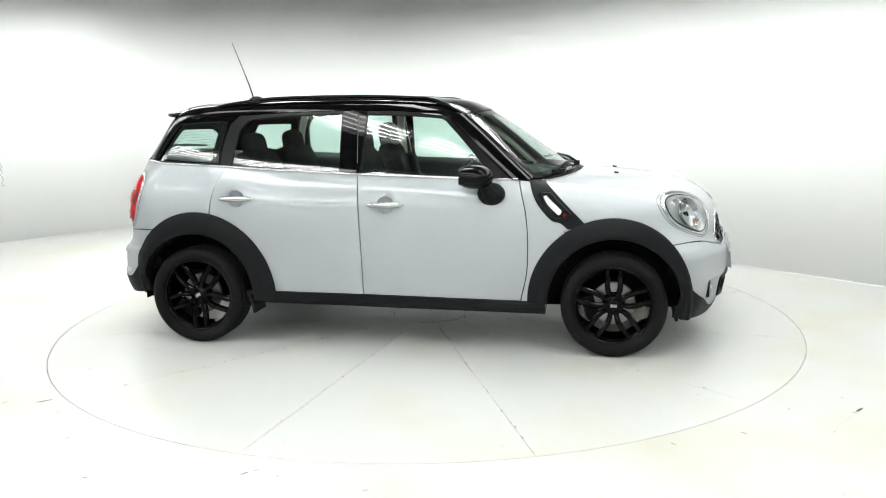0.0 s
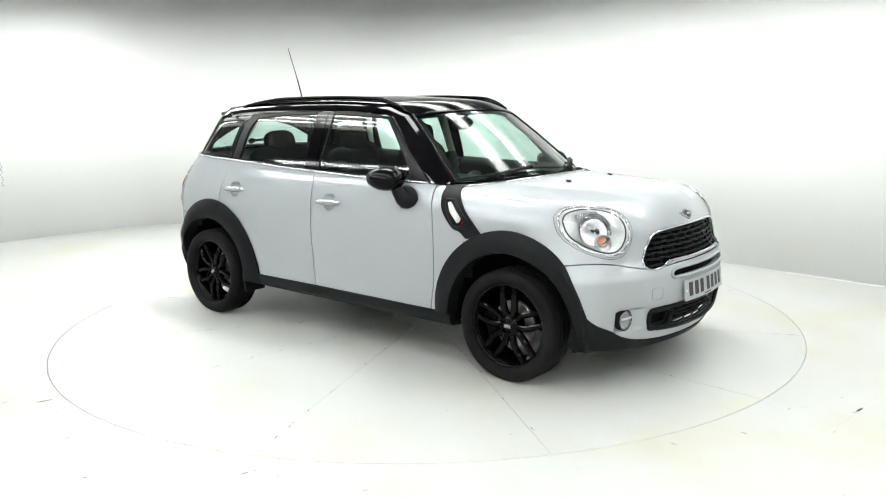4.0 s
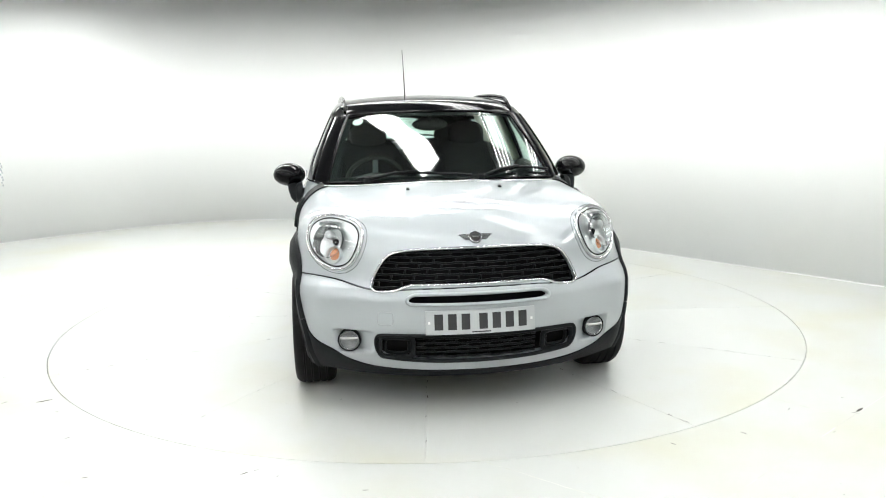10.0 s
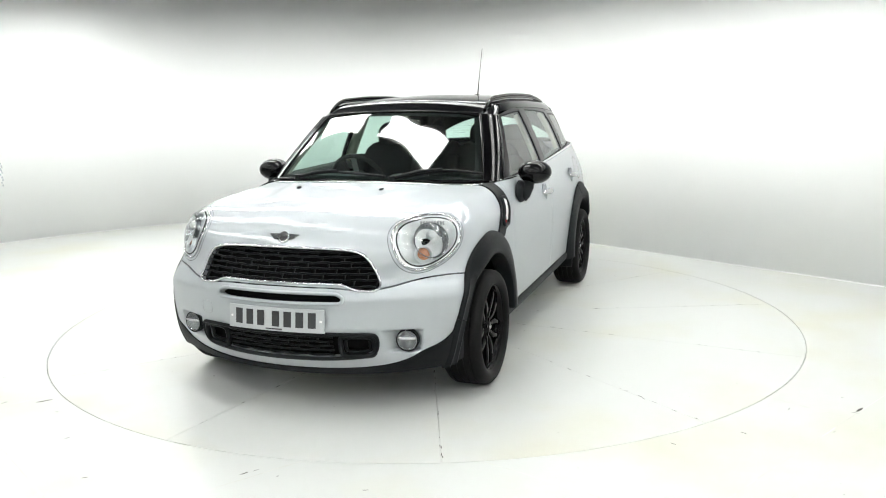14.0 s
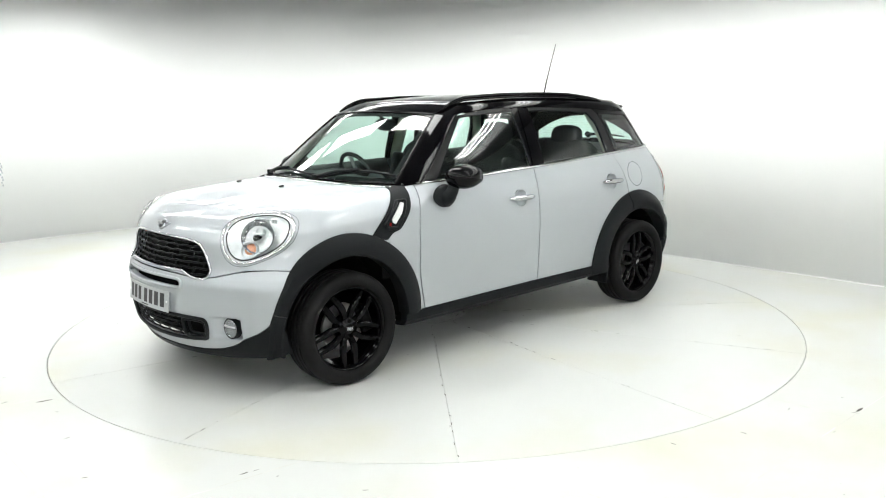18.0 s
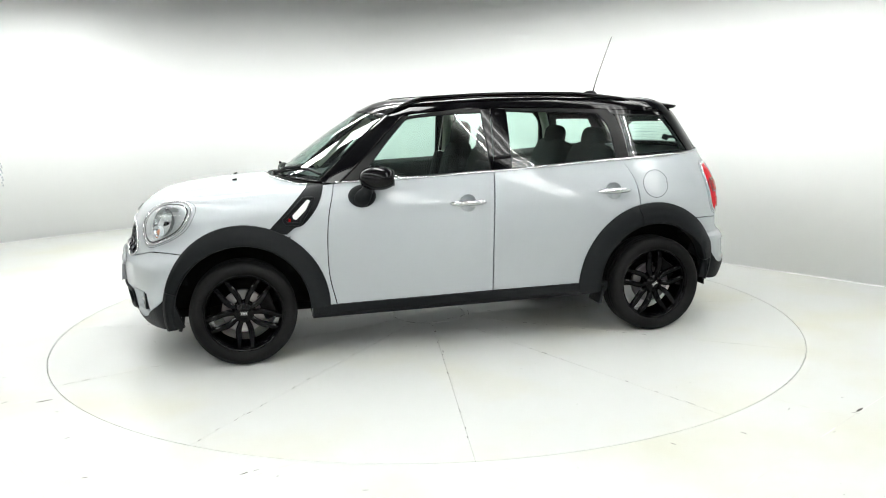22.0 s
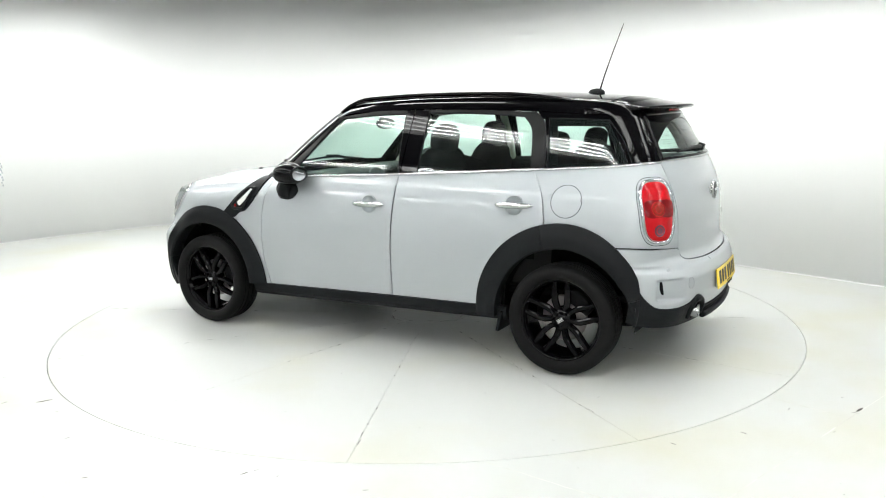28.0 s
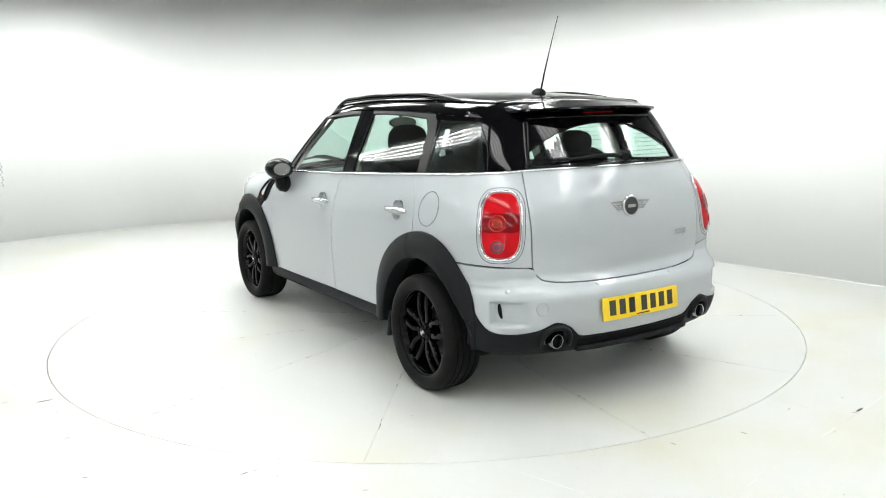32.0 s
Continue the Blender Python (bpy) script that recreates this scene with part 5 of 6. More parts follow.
def project(p, n, form, off=0.0, back=0.3):
    """Moves places along an axis onto a form."""
    o = np.array(p, float) - np.array(n) * back
    lo, hi = np.zeros(o.shape[:-1]), np.full(o.shape[:-1], back + 0.5)
    for _ in range(30):
        mid = (lo + hi) / 2
        out = form(o + n * mid[..., None]) > 0
        hi, lo = np.where(out, mid, hi), np.where(out, lo, mid)
    q = o + n * lo[..., None]
    return q + normals(q, form) * np.asarray(off)[..., None] if np.ndim(off) or off else q


def egg(ru, rv, power, n=56):
    t = np.linspace(0, math.tau, n, endpoint=False)
    k = (np.abs(np.cos(t)) ** power + np.abs(np.sin(t)) ** power) ** (-1 / power)
    return np.stack([ru * k * np.cos(t), rv * k * np.sin(t)], 1)


def dish(centre, way, edge, form, off, s, rings=9, straight=None):
    """A round skin over an outline seen along an axis. off(r): how far it stands off the form, r from 0 to 1."""
    n, a, b = axes(way)
    bm = bmesh.new()
    rs = np.linspace(1, 0, rings + 1)[:-1]
    p = np.array([[np.array(centre) + r * (u * a + v * b) for u, v in edge] for r in rs])
    o = np.array([[off(r)] * len(edge) for r in rs])
    q = mirrored(project(p, n, form, o), s)
    mid = mirrored(project(np.array([centre]), n, form, np.array([off(0.0)])), s)[0]
    vs = [[bm.verts.new(c) for c in row] for row in q]
    m = len(edge)
    for x, y in zip(vs, vs[1:]):
        for k in range(m):
            bm.faces.new((x[k], x[(k + 1) % m], y[(k + 1) % m], y[k])).smooth = True
    c = bm.verts.new(mid)
    for k in range(m):
        bm.faces.new((vs[-1][k], vs[-1][(k + 1) % m], c)).smooth = True
    bmesh.ops.recalc_face_normals(bm, faces=bm.faces)
    return bm


def hoop(centre, way, edge, form, off, r, s, flat=1.0):
    n, a, b = axes(way)
    p = np.array([np.array(centre) + u * a + v * b for u, v in edge])
    q = mirrored(project(p, n, form, np.full(len(p), off)), s)
    bm = bmesh.new()
    tube(bm, q, r, True, 8, flat)
    return bm


def headlights():
    for s in (1, -1):
        lamp = new("headlight")
        lamp.parent = CAR
        tagged(lamp, "round clear headlight in a chrome ring")
        edge = lamp_outline()
        n, a, b = axes(LAMP_WAY)
        part("chrome_ring", hoop(LAMP_AT, LAMP_WAY, edge * 1.0, lower_form, 0.004, 0.0065, s), CHROME, lamp, "chrome headlight ring")
        part("shut_line", hoop(LAMP_AT, LAMP_WAY, edge * 1.11, lower_form, -0.0004, 0.0012, s), DARK, lamp)
        part("inner_ring", hoop(LAMP_AT, LAMP_WAY, edge * 0.885, lower_form, 0.001, 0.0038, s), DARK, lamp)
        part("bezel", dish(LAMP_AT, LAMP_WAY, edge, lower_form, lambda r: 0.003 - 0.02 * (1 - r) if r > 0.84 else -0.006 - 0.055 * (0.84 - r), s, 14), BOWL, lamp, "bright lamp reflector")
        part("lens", dish(LAMP_AT, LAMP_WAY, edge * 0.93, lower_form, lambda r: 0.008 + 0.014 * (1 - r * r), s), LENS, lamp, "clear lamp lens")
        # main lamp cup, its bulb shade and the amber indicator, set inside the bowl
        def inside(u, v, d):
            return np.array(LAMP_AT) + u * a + v * b + n * d

        def place(c):
            m = Matrix((a, b, n)).transposed().to_4x4()
            m.translation = Vector(c)
            if s < 0:
                f = Matrix.Diagonal((1, -1, 1, 1))
                m = f @ m
            return m
        base = project(np.array([LAMP_AT]), n, lower_form)[0]
        d0 = (base - np.array(LAMP_AT)) @ n
        bm = bmesh.new()
        lathe(bm, [(0.088, d0 - 0.003), (0.083, d0 - 0.006), (0.075, d0 - 0.030), (0.050, d0 - 0.055), (0.022, d0 - 0.062), (0.001, d0 - 0.062)], 36, place(inside(0.012, -0.004, 0)))
        part("main_reflector", bm, DARK_CHROME, lamp)
        bm = bmesh.new()
        lathe(bm, [(0.001, d0 + 0.000), (0.016, d0 - 0.001), (0.020, d0 - 0.008), (0.020, d0 - 0.05)], 24, place(inside(0.020, 0.026, 0)))
        part("bulb_shade", bm, BOWL, lamp)
        bm = bmesh.new()
        lathe(bm, [(0.001, d0 - 0.016), (0.020, d0 - 0.018), (0.029, d0 - 0.023), (0.038, d0 - 0.034)], 28, place(inside(-0.030, -0.072, 0)))
        part("indicator", bm, AMBER, lamp, "amber indicator lamp")
        bm = bmesh.new()
        lathe(bm, [(0.039, d0 - 0.03), (0.040, d0 - 0.005), (0.045, d0 - 0.004), (0.047, d0 - 0.03)], 28, place(inside(-0.030, -0.072, 0)))
        part("indicator_ring", bm, BOWL, lamp)
        for k in range(9):
            bm = bmesh.new()
            u = -0.02 + 0.014 * k
            h = 0.018 + 0.012 * math.sqrt(max(0, 1 - (u / 0.08) ** 2))
            box(bm, (0.0035, h, 0.02), place(inside(u, 0.080, 0)) @ pose(0, 0, d0 - 0.03))
            part("flute", bm, SMOKE, lamp)


def tail_lights():
    for s in (1, -1):
        lamp = new("tail_light")
        lamp.parent = CAR
        tagged(lamp, "upright red tail light in a chrome ring")
        edge = egg(TAIL_U * 0.94, TAIL_V * 0.97, 3.2)
        part("chrome_ring", hoop(TAIL_AT, TAIL_WAY, edge, lower_form, 0.002, 0.007, s), CHROME, lamp, "chrome tail light ring")
        part("backing", dish(TAIL_AT, TAIL_WAY, edge, lower_form, lambda r: 0.0012, s, 3), SILVER, lamp)
        part("lens", dish(TAIL_AT, TAIL_WAY, egg(TAIL_U * 0.85, TAIL_V * 0.92, 3.2), lower_form, lambda r: 0.003 + 0.010 * (1 - r ** 4), s, 12), RED, lamp, "red tail light lens")
        n, a, b = axes(TAIL_WAY)
        # darker band behind the round lamps
        c = np.array(TAIL_AT) + 0.012 * b
        part("lens_band", dish(c, TAIL_WAY, egg(0.085, 0.046, 5, 40), lower_form, lambda q: 0.0125 + 0.0018 * (1 - q ** 6), s, 5), DEEP_RED, lamp)
        for v, r, mat, name in ((0.010, 0.038, ORANGE_RED, "indicator"), (-0.098, 0.033, CLEAR_PINK, "reversing_lamp")):
            c = np.array(TAIL_AT) + v * b - 0.014 * a
            part(name, dish(c, TAIL_WAY, egg(r, r, 2.0, 28), lower_form, lambda q: 0.0138 + 0.003 * (1 - q * q), s, 4), mat, lamp)
            for k in (0.55, 0.98):
                part("lens_ring", hoop(c, TAIL_WAY, egg(r * k, r * k, 2.0, 28), lower_form, 0.0150, 0.0018, s), RED, lamp)
        part("shut_line", hoop(TAIL_AT, TAIL_WAY, egg(TAIL_U * 1.10, TAIL_V * 1.07, 3.2), lower_form, -0.0006, 0.0016, s), DARK, lamp)


def nose_line(half, off, n=120):
    """A closed outline on the nose from its half outline (y, z)."""
    h = path([(0.0, y, z) for y, z in half], n)
    whole = np.vstack([h, mirrored(h[-2:0:-1], -1)])
    whole[:, 0] = 1.0
    return wrap(whole, lower_form, "x", off)


def half_span(half, z):
    """How wide an opening is at a height."""
    p = np.array(half)
    best = 0.0
    for (y0, z0), (y1, z1) in zip(p, p[1:]):
        if (z0 - z) * (z1 - z) <= 0 and z0 != z1:
            best = max(best, y0 + (y1 - y0) * (z - z0) / (z1 - z0))
    return best


def grille(name, half, z_rows, pitch, ring_mat, ring_r, lim=1.0, label=""):
    g = new(name)
    g.parent = CAR
    tagged(g, label)
    zs = [z for _, z in half]
    w = max(y for y, _ in half) + 0.02
    # near-black sheet in place of the shaded depth behind the opening
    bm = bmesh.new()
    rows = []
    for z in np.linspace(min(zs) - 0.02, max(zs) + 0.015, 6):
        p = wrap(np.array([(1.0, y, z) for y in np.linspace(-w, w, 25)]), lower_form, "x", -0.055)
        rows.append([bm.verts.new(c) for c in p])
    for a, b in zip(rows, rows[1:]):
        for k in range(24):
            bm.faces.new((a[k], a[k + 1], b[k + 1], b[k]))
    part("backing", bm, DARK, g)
    bm = bmesh.new()
    tube(bm, nose_line(half, 0.003), ring_r, True, 8)
    part("surround", bm, ring_mat, g)
    for k, z in enumerate(z_rows):
        span = min(half_span(half, z), lim)
        ys = np.arange(-span, span + 0.001, pitch / 4)
        bm = bmesh.new()
        p = []
        for y in ys:
            ph = (y / pitch + 0.5 * (k % 2)) % 1.0
            zz = z + (0.002 if ph < 0.42 else -0.0015 if ph > 0.5 else 0.0)
            p.append((1.0, y, zz))
        q = wrap(np.array(p), lower_form, "x", -0.010)
        tube(bm, q, 0.0052, False, 6)
        part("slat", bm, TRIM, g)
        if k + 1 < len(z_rows):
            dz = z_rows[k + 1] - z
            for y in np.arange(-span + pitch * (0.25 + 0.5 * (k % 2)), span - 0.01, pitch):
                bm = bmesh.new()
                q = wrap(np.array([(1.0, y, z), (1.0, y + 0.006, z + dz)]), lower_form, "x", -0.013)
                tube(bm, q, 0.0050, False, 5)
                part("mesh_bar", bm, TRIM, g)
    return g


def nose_parts():
    grille("upper_grille", GRILLE, [0.640, 0.667, 0.694, 0.721, 0.748, 0.775, 0.797], 0.105, CHROME, 0.0065, label="black hexagon grille in a chrome frame")
    lower = grille("lower_grille", LOWER, [0.300, 0.323, 0.346, 0.369, 0.392], 0.105, TRIM, 0.010, 0.30, label="black lower air intake")
    grille("bonnet_slot", SLOT, [], 0.1, SILVER, 0.009, label="narrow air slot")
    # brake ducts at the ends of the lower intake
    for s in (1, -1):
        for shrink, mat, rr in ((1.0, TRIM, 0.013), (0.72, TRIM, 0.008)):
            t = np.linspace(0, math.tau, 40, endpoint=False)
            k = (np.abs(np.cos(t)) ** 5 + np.abs(np.sin(t)) ** 5) ** (-0.2)
            p = np.stack([np.ones(40), 0.392 + 0.078 * shrink * k * np.cos(t), 0.350 + 0.052 * shrink * k * np.sin(t)], 1)
            bm = bmesh.new()
            tube(bm, mirrored(wrap(p, lower_form, "x", -0.004 if shrink == 1 else -0.02), s), rr, True, 8)
            part("duct_frame", bm, mat, lower)
    # bonnet badge
    bm = bmesh.new()
    c = project(np.array([(1.93, 0, 0.868)]), np.array(Vector((0.7, 0, 0.7))), lower_form)[0]
    m = Matrix.Translation(c) @ pose(0, 0, 0, 0, 52, 0)
    lathe(bm, [(0.0, 0.007), (0.022, 0.007), (0.027, 0.008), (0.031, 0.006), (0.032, -0.004)], 28, m)
    for s in (1, -1):
        for k in range(4):
            w = 0.050 - 0.009 * k
            box(bm, (0.0055, w, 0.006), m @ pose(-0.014 + 0.0085 * k, s * (0.030 + w / 2), 0.003, -s * 5, 0, 0), 0.001, 1)
    badge = part("bonnet_badge", bm, DARK_CHROME, CAR, "winged chrome badge")
    bm = bmesh.new()
    cyl(bm, 0.023, 0.003, m @ pose(0, 0, 0.0075), 28)
    part("badge_centre", bm, INK, badge)
    bm = bmesh.new()
    box(bm, (0.010, 0.034, 0.002), m @ pose(0, 0, 0.0095))
    part("badge_mark", bm, CHROME, badge)
    # washer jets
    for s in (1, -1):
        z = float(wrap(np.array([(1.315, 0.252, 1.5)]), lower_form, "z")[0, 2])
        bm = bmesh.new()
        box(bm, (0.028, 0.018, 0.012), pose(1.315, s * 0.252, z + 0.005, 0, 8, 0), 0.004)
        part("washer_jet", smooth(bm), TRIM, CAR)
    # towing-eye covers
    n = np.array((1.0, 0, 0))
    t = np.linspace(0, math.tau, 40, endpoint=False)
    k = (np.abs(np.cos(t)) ** 5 + np.abs(np.sin(t)) ** 5) ** (-0.2)
    p = np.stack([np.ones(40), -0.440 + 0.036 * k * np.cos(t), 0.492 + 0.031 * k * np.sin(t)], 1)
    bm = bmesh.new()
    tube(bm, wrap(p, lower_form, "x", 0.0002), 0.0016, True, 6)
    part("tow_cover", bm, SMOKE, CAR, "square towing-eye cover in the bumper")
    p = np.stack([-np.ones(40), 0.575 + 0.029 * np.cos(t), 0.517 + 0.031 * np.sin(t)], 1)
    bm = bmesh.new()
    tube(bm, wrap(p, lower_form, "-x", 0.0002), 0.0016, True, 6)
    part("tow_cover", bm, SMOKE, CAR, "round towing-eye cover in the rear bumper")
    # fog lamps in round cups
    for s in (1, -1):
        fog = new("fog_lamp")
        fog.parent = CAR
        tagged(fog, "small round fog lamp")
        m = pose(FOG_AT[0] - 0.010, FOG_AT[1] * s, FOG_AT[2], 0, 90, 10 * s) @ Matrix.Scale(1.14, 4)
        for name, prof, mat in (("cup", [(0.049, -0.020), (0.049, 0.004), (0.047, 0.006), (0.045, 0.003), (0.043, -0.020)], TRIM),
                                ("lamp_ring", [(0.044, -0.010), (0.043, 0.006), (0.040, 0.009), (0.037, 0.004)], DARK_CHROME),
                                ("reflector", [(0.038, 0.003), (0.030, -0.016), (0.014, -0.026), (0.001, -0.027)], SMOKE),
                                ("lens", [(0.038, 0.005), (0.028, 0.010), (0.012, 0.013), (0.0005, 0.0135)], LENS)):
            bm = bmesh.new()
            lathe(bm, prof, 36, m)
            part(name, smooth(bm, 50), mat, fog)
        bm = bmesh.new()
        tube(bm, [m @ Vector((-0.010, v, 0.008 + 0.004 * (1 - (v / 0.036) ** 2))) for v in np.linspace(-0.036, 0.036, 9)], 0.0055, False, 8)
        part("lamp_bar", bm, BOWL, fog)


def plates():
    """Number plates, bent a little with the bumper; their characters are plain bars."""
    for end, x0, z0, bend, tilt, mat, lab in ((1, 2.051, 0.480, 0.30, 0.10, PLATE_W, "white front number plate with dark bars"), (-1, -2.016, 0.480, 0.13, 0.12, PLATE_Y, "yellow rear number plate with dark bars")):
        def sheet(u0, u1, v0, v1, off, thick, n):
            bm = bmesh.new()
            rows = []
            for u in np.linspace(u0, u1, n):
                col = []
                for d in (off, off - thick):
                    for v in (v0, v1):
                        y = u * end
                        x = end * (abs(x0) + d - bend * y * y - (tilt * v if end > 0 else tilt * v))
                        col.append(bm.verts.new((x, y, z0 + v)))
                rows.append((col[0], col[1], col[3], col[2]))
            for p, q in zip(rows, rows[1:]):
                for k in range(4):
                    bm.faces.new((p[k], p[(k + 1) % 4], q[(k + 1) % 4], q[k]))
            bm.faces.new(rows[0])
            bm.faces.new(rows[-1][::-1])
            bmesh.ops.recalc_face_normals(bm, faces=bm.faces)
            return bm
        plate = part("number_plate", smooth(sheet(-0.26, 0.26, -0.0555, 0.0555, 0.0, 0.005, 13)), mat, CAR, lab)
        part("plate_plinth", smooth(sheet(-0.235, 0.235, -0.050, 0.050, -0.0055, 0.035, 13)), SILVER, plate)
        for u in (-0.199, -0.136, -0.073, 0.010, 0.073, 0.136, 0.199):
            part("plate_bar", sheet(u - 0.020, u + 0.020, -0.034, 0.040, 0.0008, 0.001, 2), INK, plate)
        part("maker_bar", sheet(-0.045, 0.045, -0.049, -0.043, 0.0008, 0.001, 3), INK, plate)
        for u in (-0.243, 0.243):
            part("plate_screw", sheet(u - 0.005, u + 0.005, -0.005, 0.005, 0.002, 0.003, 2), FITTING if end > 0 else PLATE_Y, plate)


def mirrors():
    for s in (1, -1):
        mir = new("door_mirror")
        mir.parent = CAR
        tagged(mir, "gloss black door mirror on a dark plastic foot")
        bm = bmesh.new()
        prof = []
        for k in range(15):
            t = k / 14
            prof.append((max(0.001, math.sin(t * math.pi * 0.82) ** 0.8), -math.cos(t * math.pi * 0.82)))
        lathe(bm, prof, 36, Matrix.Translation((0.500, 0.905 * s, 1.064)) @ pose(0, 0, 0, 0, 0, -10 * s) @ Matrix.Diagonal((0.108, 0.098, 0.071, 1)) @ pose(0, 0, 0, 0, -90, 0))
        cap = part("cap", smooth(bm, 60), GLOSS_BLACK, mir, "gloss black mirror cap")
        m = Matrix.Translation((0.412, 0.920 * s, 1.064)) @ pose(0, 0, 0, 0, 0, -10 * s) @ Matrix.Diagonal((1, 0.060, 0.044, 1)) @ pose(0, 0, 0, 0, -90, 0)
        bm = bmesh.new()
        cyl(bm, 0.94, 0.004, m, 36)
        part("mirror_glass", bm, CHROME, mir, "silver mirror glass")
        bm = bmesh.new()
        lathe(bm, [(0.93, -0.004), (0.95, 0.006), (1.06, 0.006), (1.10, -0.010)], 36, m)
        part("mirror_rim", bm, TRIM, mir)
        bm = bmesh.new()
        tube(bm, [(0.545, 0.888 * s, 1.03), (0.565, 0.878 * s, 0.985), (0.585, 0.858 * s, 0.955), (0.592, 0.838 * s, 0.940)], [0.030, 0.036, 0.050, 0.056], False, 14, 1.0)
        part("foot", smooth(bm, 50), TRIM, mir, "dark plastic mirror foot")
        bm = bmesh.new()
        y = float(wrap(np.array([(0.592, 0.5, 0.935)]), lower_form, "y")[0, 1])
        lathe(bm, [(0.0005, 0.020), (0.055, 0.018), (0.068, 0.010), (0.072, 0.0)], 30, pose(0.585, (y - 0.002) * s, 0.955, -90 * s, 0, 0) @ Matrix.Diagonal((1.15, 0.95, 2.2, 1)))
        part("foot_pad", bm, TRIM, mir)


def side_trim():
    for s in (1, -1):
        # dark plastic blade from the screen pillar down to the arch
        q = coons([(1.03, 0.8, 0.755), (1.15, 0.8, 0.765)], [(0.803, 0.8, 1.018), (0.885, 0.8, 1.020)],
                  [(1.03, 0.8, 0.755), (0.985, 0.8, 0.79), (0.935, 0.8, 0.805), (0.862, 0.8, 0.885), (0.825, 0.8, 0.955), (0.803, 0.8, 1.018)],
                  [(1.15, 0.8, 0.765), (1.06, 0.8, 0.855), (0.965, 0.8, 0.945), (0.885, 0.8, 1.020)], 16, 24, 0.0)
        q = mirrored(wrap(q, lower_form, "y", 0.009), s)
        blade = part("side_blade", shell(q, lower_form, 0.02), TRIM, CAR, "black plastic blade with a bright slot")
        corners = [(0.868, 0.945), (0.925, 0.945), (1.045, 0.838), (1.030, 0.815), (0.955, 0.812)]
        for c, mat, off, r, name in ((1.0, TRIM, 0.014, 0.010, "slot_frame"),):
            pts = path([(x, 0.8, z) for x, z in corners + corners[:1]], 50, False)[:-1]
            bm = bmesh.new()
            tube(bm, mirrored(wrap(pts, lower_form, "y", off), s), r, True, 8)
            part(name, bm, mat, blade)
        bm = bmesh.new()
        inner = [(0.8825, 0.916), (0.8905, 0.936), (0.9035, 0.940), (0.9955, 0.860), (0.990, 0.842), (0.9745, 0.836)]
        q = wrap(np.array([(x, 0.8, z) for x, z in inner]), lower_form, "y", 0.013)
        q = mirrored(q, s)
        f = bm.faces.new([bm.verts.new(c) for c in q])
        ext = bmesh.ops.extrude_face_region(bm, geom=[f])
        bmesh.ops.translate(bm, vec=(0, 0.006 * s, 0), verts=[v for v in ext["geom"] if isinstance(v, bmesh.types.BMVert)])
        bmesh.ops.recalc_face_normals(bm, faces=bm.faces)
        part("side_repeater", bm, FITTING, blade, "pale side repeater lens")
        q = mirrored(wrap(np.array([(1.012, 0.8, 0.836)]), lower_form, "y", 0.016), s)[0]
        bm = bmesh.new()
        for k in range(3):
            box(bm, (0.013, 0.003, 0.003), Matrix.Translation(q) @ pose(0, 0.004 * s, 0.006 * (k - 1), 0, -18, 0))
        part("red_mark", bm, RED, blade, "small red mark")
        # boards before and behind the wheels
        for x, z0, z1, y0, y1 in ((1.655, 0.205, 0.27, 0.62, 0.78), (-0.93, 0.20, 0.32, 0.70, 0.865)):
            bm = bmesh.new()
            box(bm, (0.02, y1 - y0, z1 - z0), pose(x, s * (y0 + y1) / 2, (z0 + z1) / 2, 0, -12, 0), 0.006)
            part("wheel_deflector", smooth(bm), TRIM, CAR)
        # tail pipes
        pipe = new("tail_pipe")
        pipe.parent = CAR
        bm = bmesh.new()
        lathe(bm, [(0.031, 0.10), (0.031, -0.012), (0.0335, -0.016), (0.036, -0.012), (0.036, 0.10)], 32, pose(-1.940, 0.50 * s, 0.352, 0, 90, 0))
        part("tip", smooth(bm, 50), DARK_CHROME, pipe, "chrome exhaust tip")
        # dark disc that stands for the shade inside the pipe
        bm = bmesh.new()
        cyl(bm, 0.0315, 0.01, pose(-1.915, 0.50 * s, 0.352, 0, 90, 0), 24)
        part("bore_shade", bm, DARK, pipe)
        tagged(pipe, "round chrome exhaust pipe")
        # black surround over the pipe
        t = np.linspace(-0.35, math.pi + 0.35, 30)
        p = np.stack([-np.ones(30), 0.50 + 0.075 * np.cos(t), 0.352 + 0.070 * np.sin(t)], 1)
        bm = bmesh.new()
        tube(bm, mirrored(wrap(p, lower_form, "-x", 0.006), s), 0.016, False, 8)
        part("pipe_surround", bm, TRIM, CAR)
        # air slits at the corners of the rear bumper
        bm = bmesh.new()
        p = path([(-1.82, 0.750, 0.543), (-1.825, 0.747, 0.495), (-1.838, 0.738, 0.457)], 10)
        tube(bm, mirrored(wrap(p, lower_form, (-1.05,), -0.006), s), [0.003 + 0.009 * math.sin(min(0.12 + k / 9, 1) * math.pi) ** 0.5 for k in range(10)], False, 10)
        part("bumper_slit", bm, DARK, CAR)
        # parking sensors
        for y in (0.715, 0.25):
            c = wrap(np.array([(-1.0, y, 0.604)]), lower_form, "-x")[0]
            nr = normals(c, lower_form)
            bm = bmesh.new()
            m = Matrix.Translation(mirrored(c, s)) @ Vector(mirrored(nr, s)).to_track_quat("Z", "Y").to_matrix().to_4x4()
            lathe(bm, [(0.0005, 0.002), (0.009, 0.002), (0.010, 0.0), (0.0125, 0.001), (0.0135, -0.003)], 20, m)
            part("parking_sensor", bm, SILVER, CAR)
    # fuel flap, on the left side only
    bm = bmesh.new()
    t = np.linspace(0, math.tau, 60, endpoint=False)
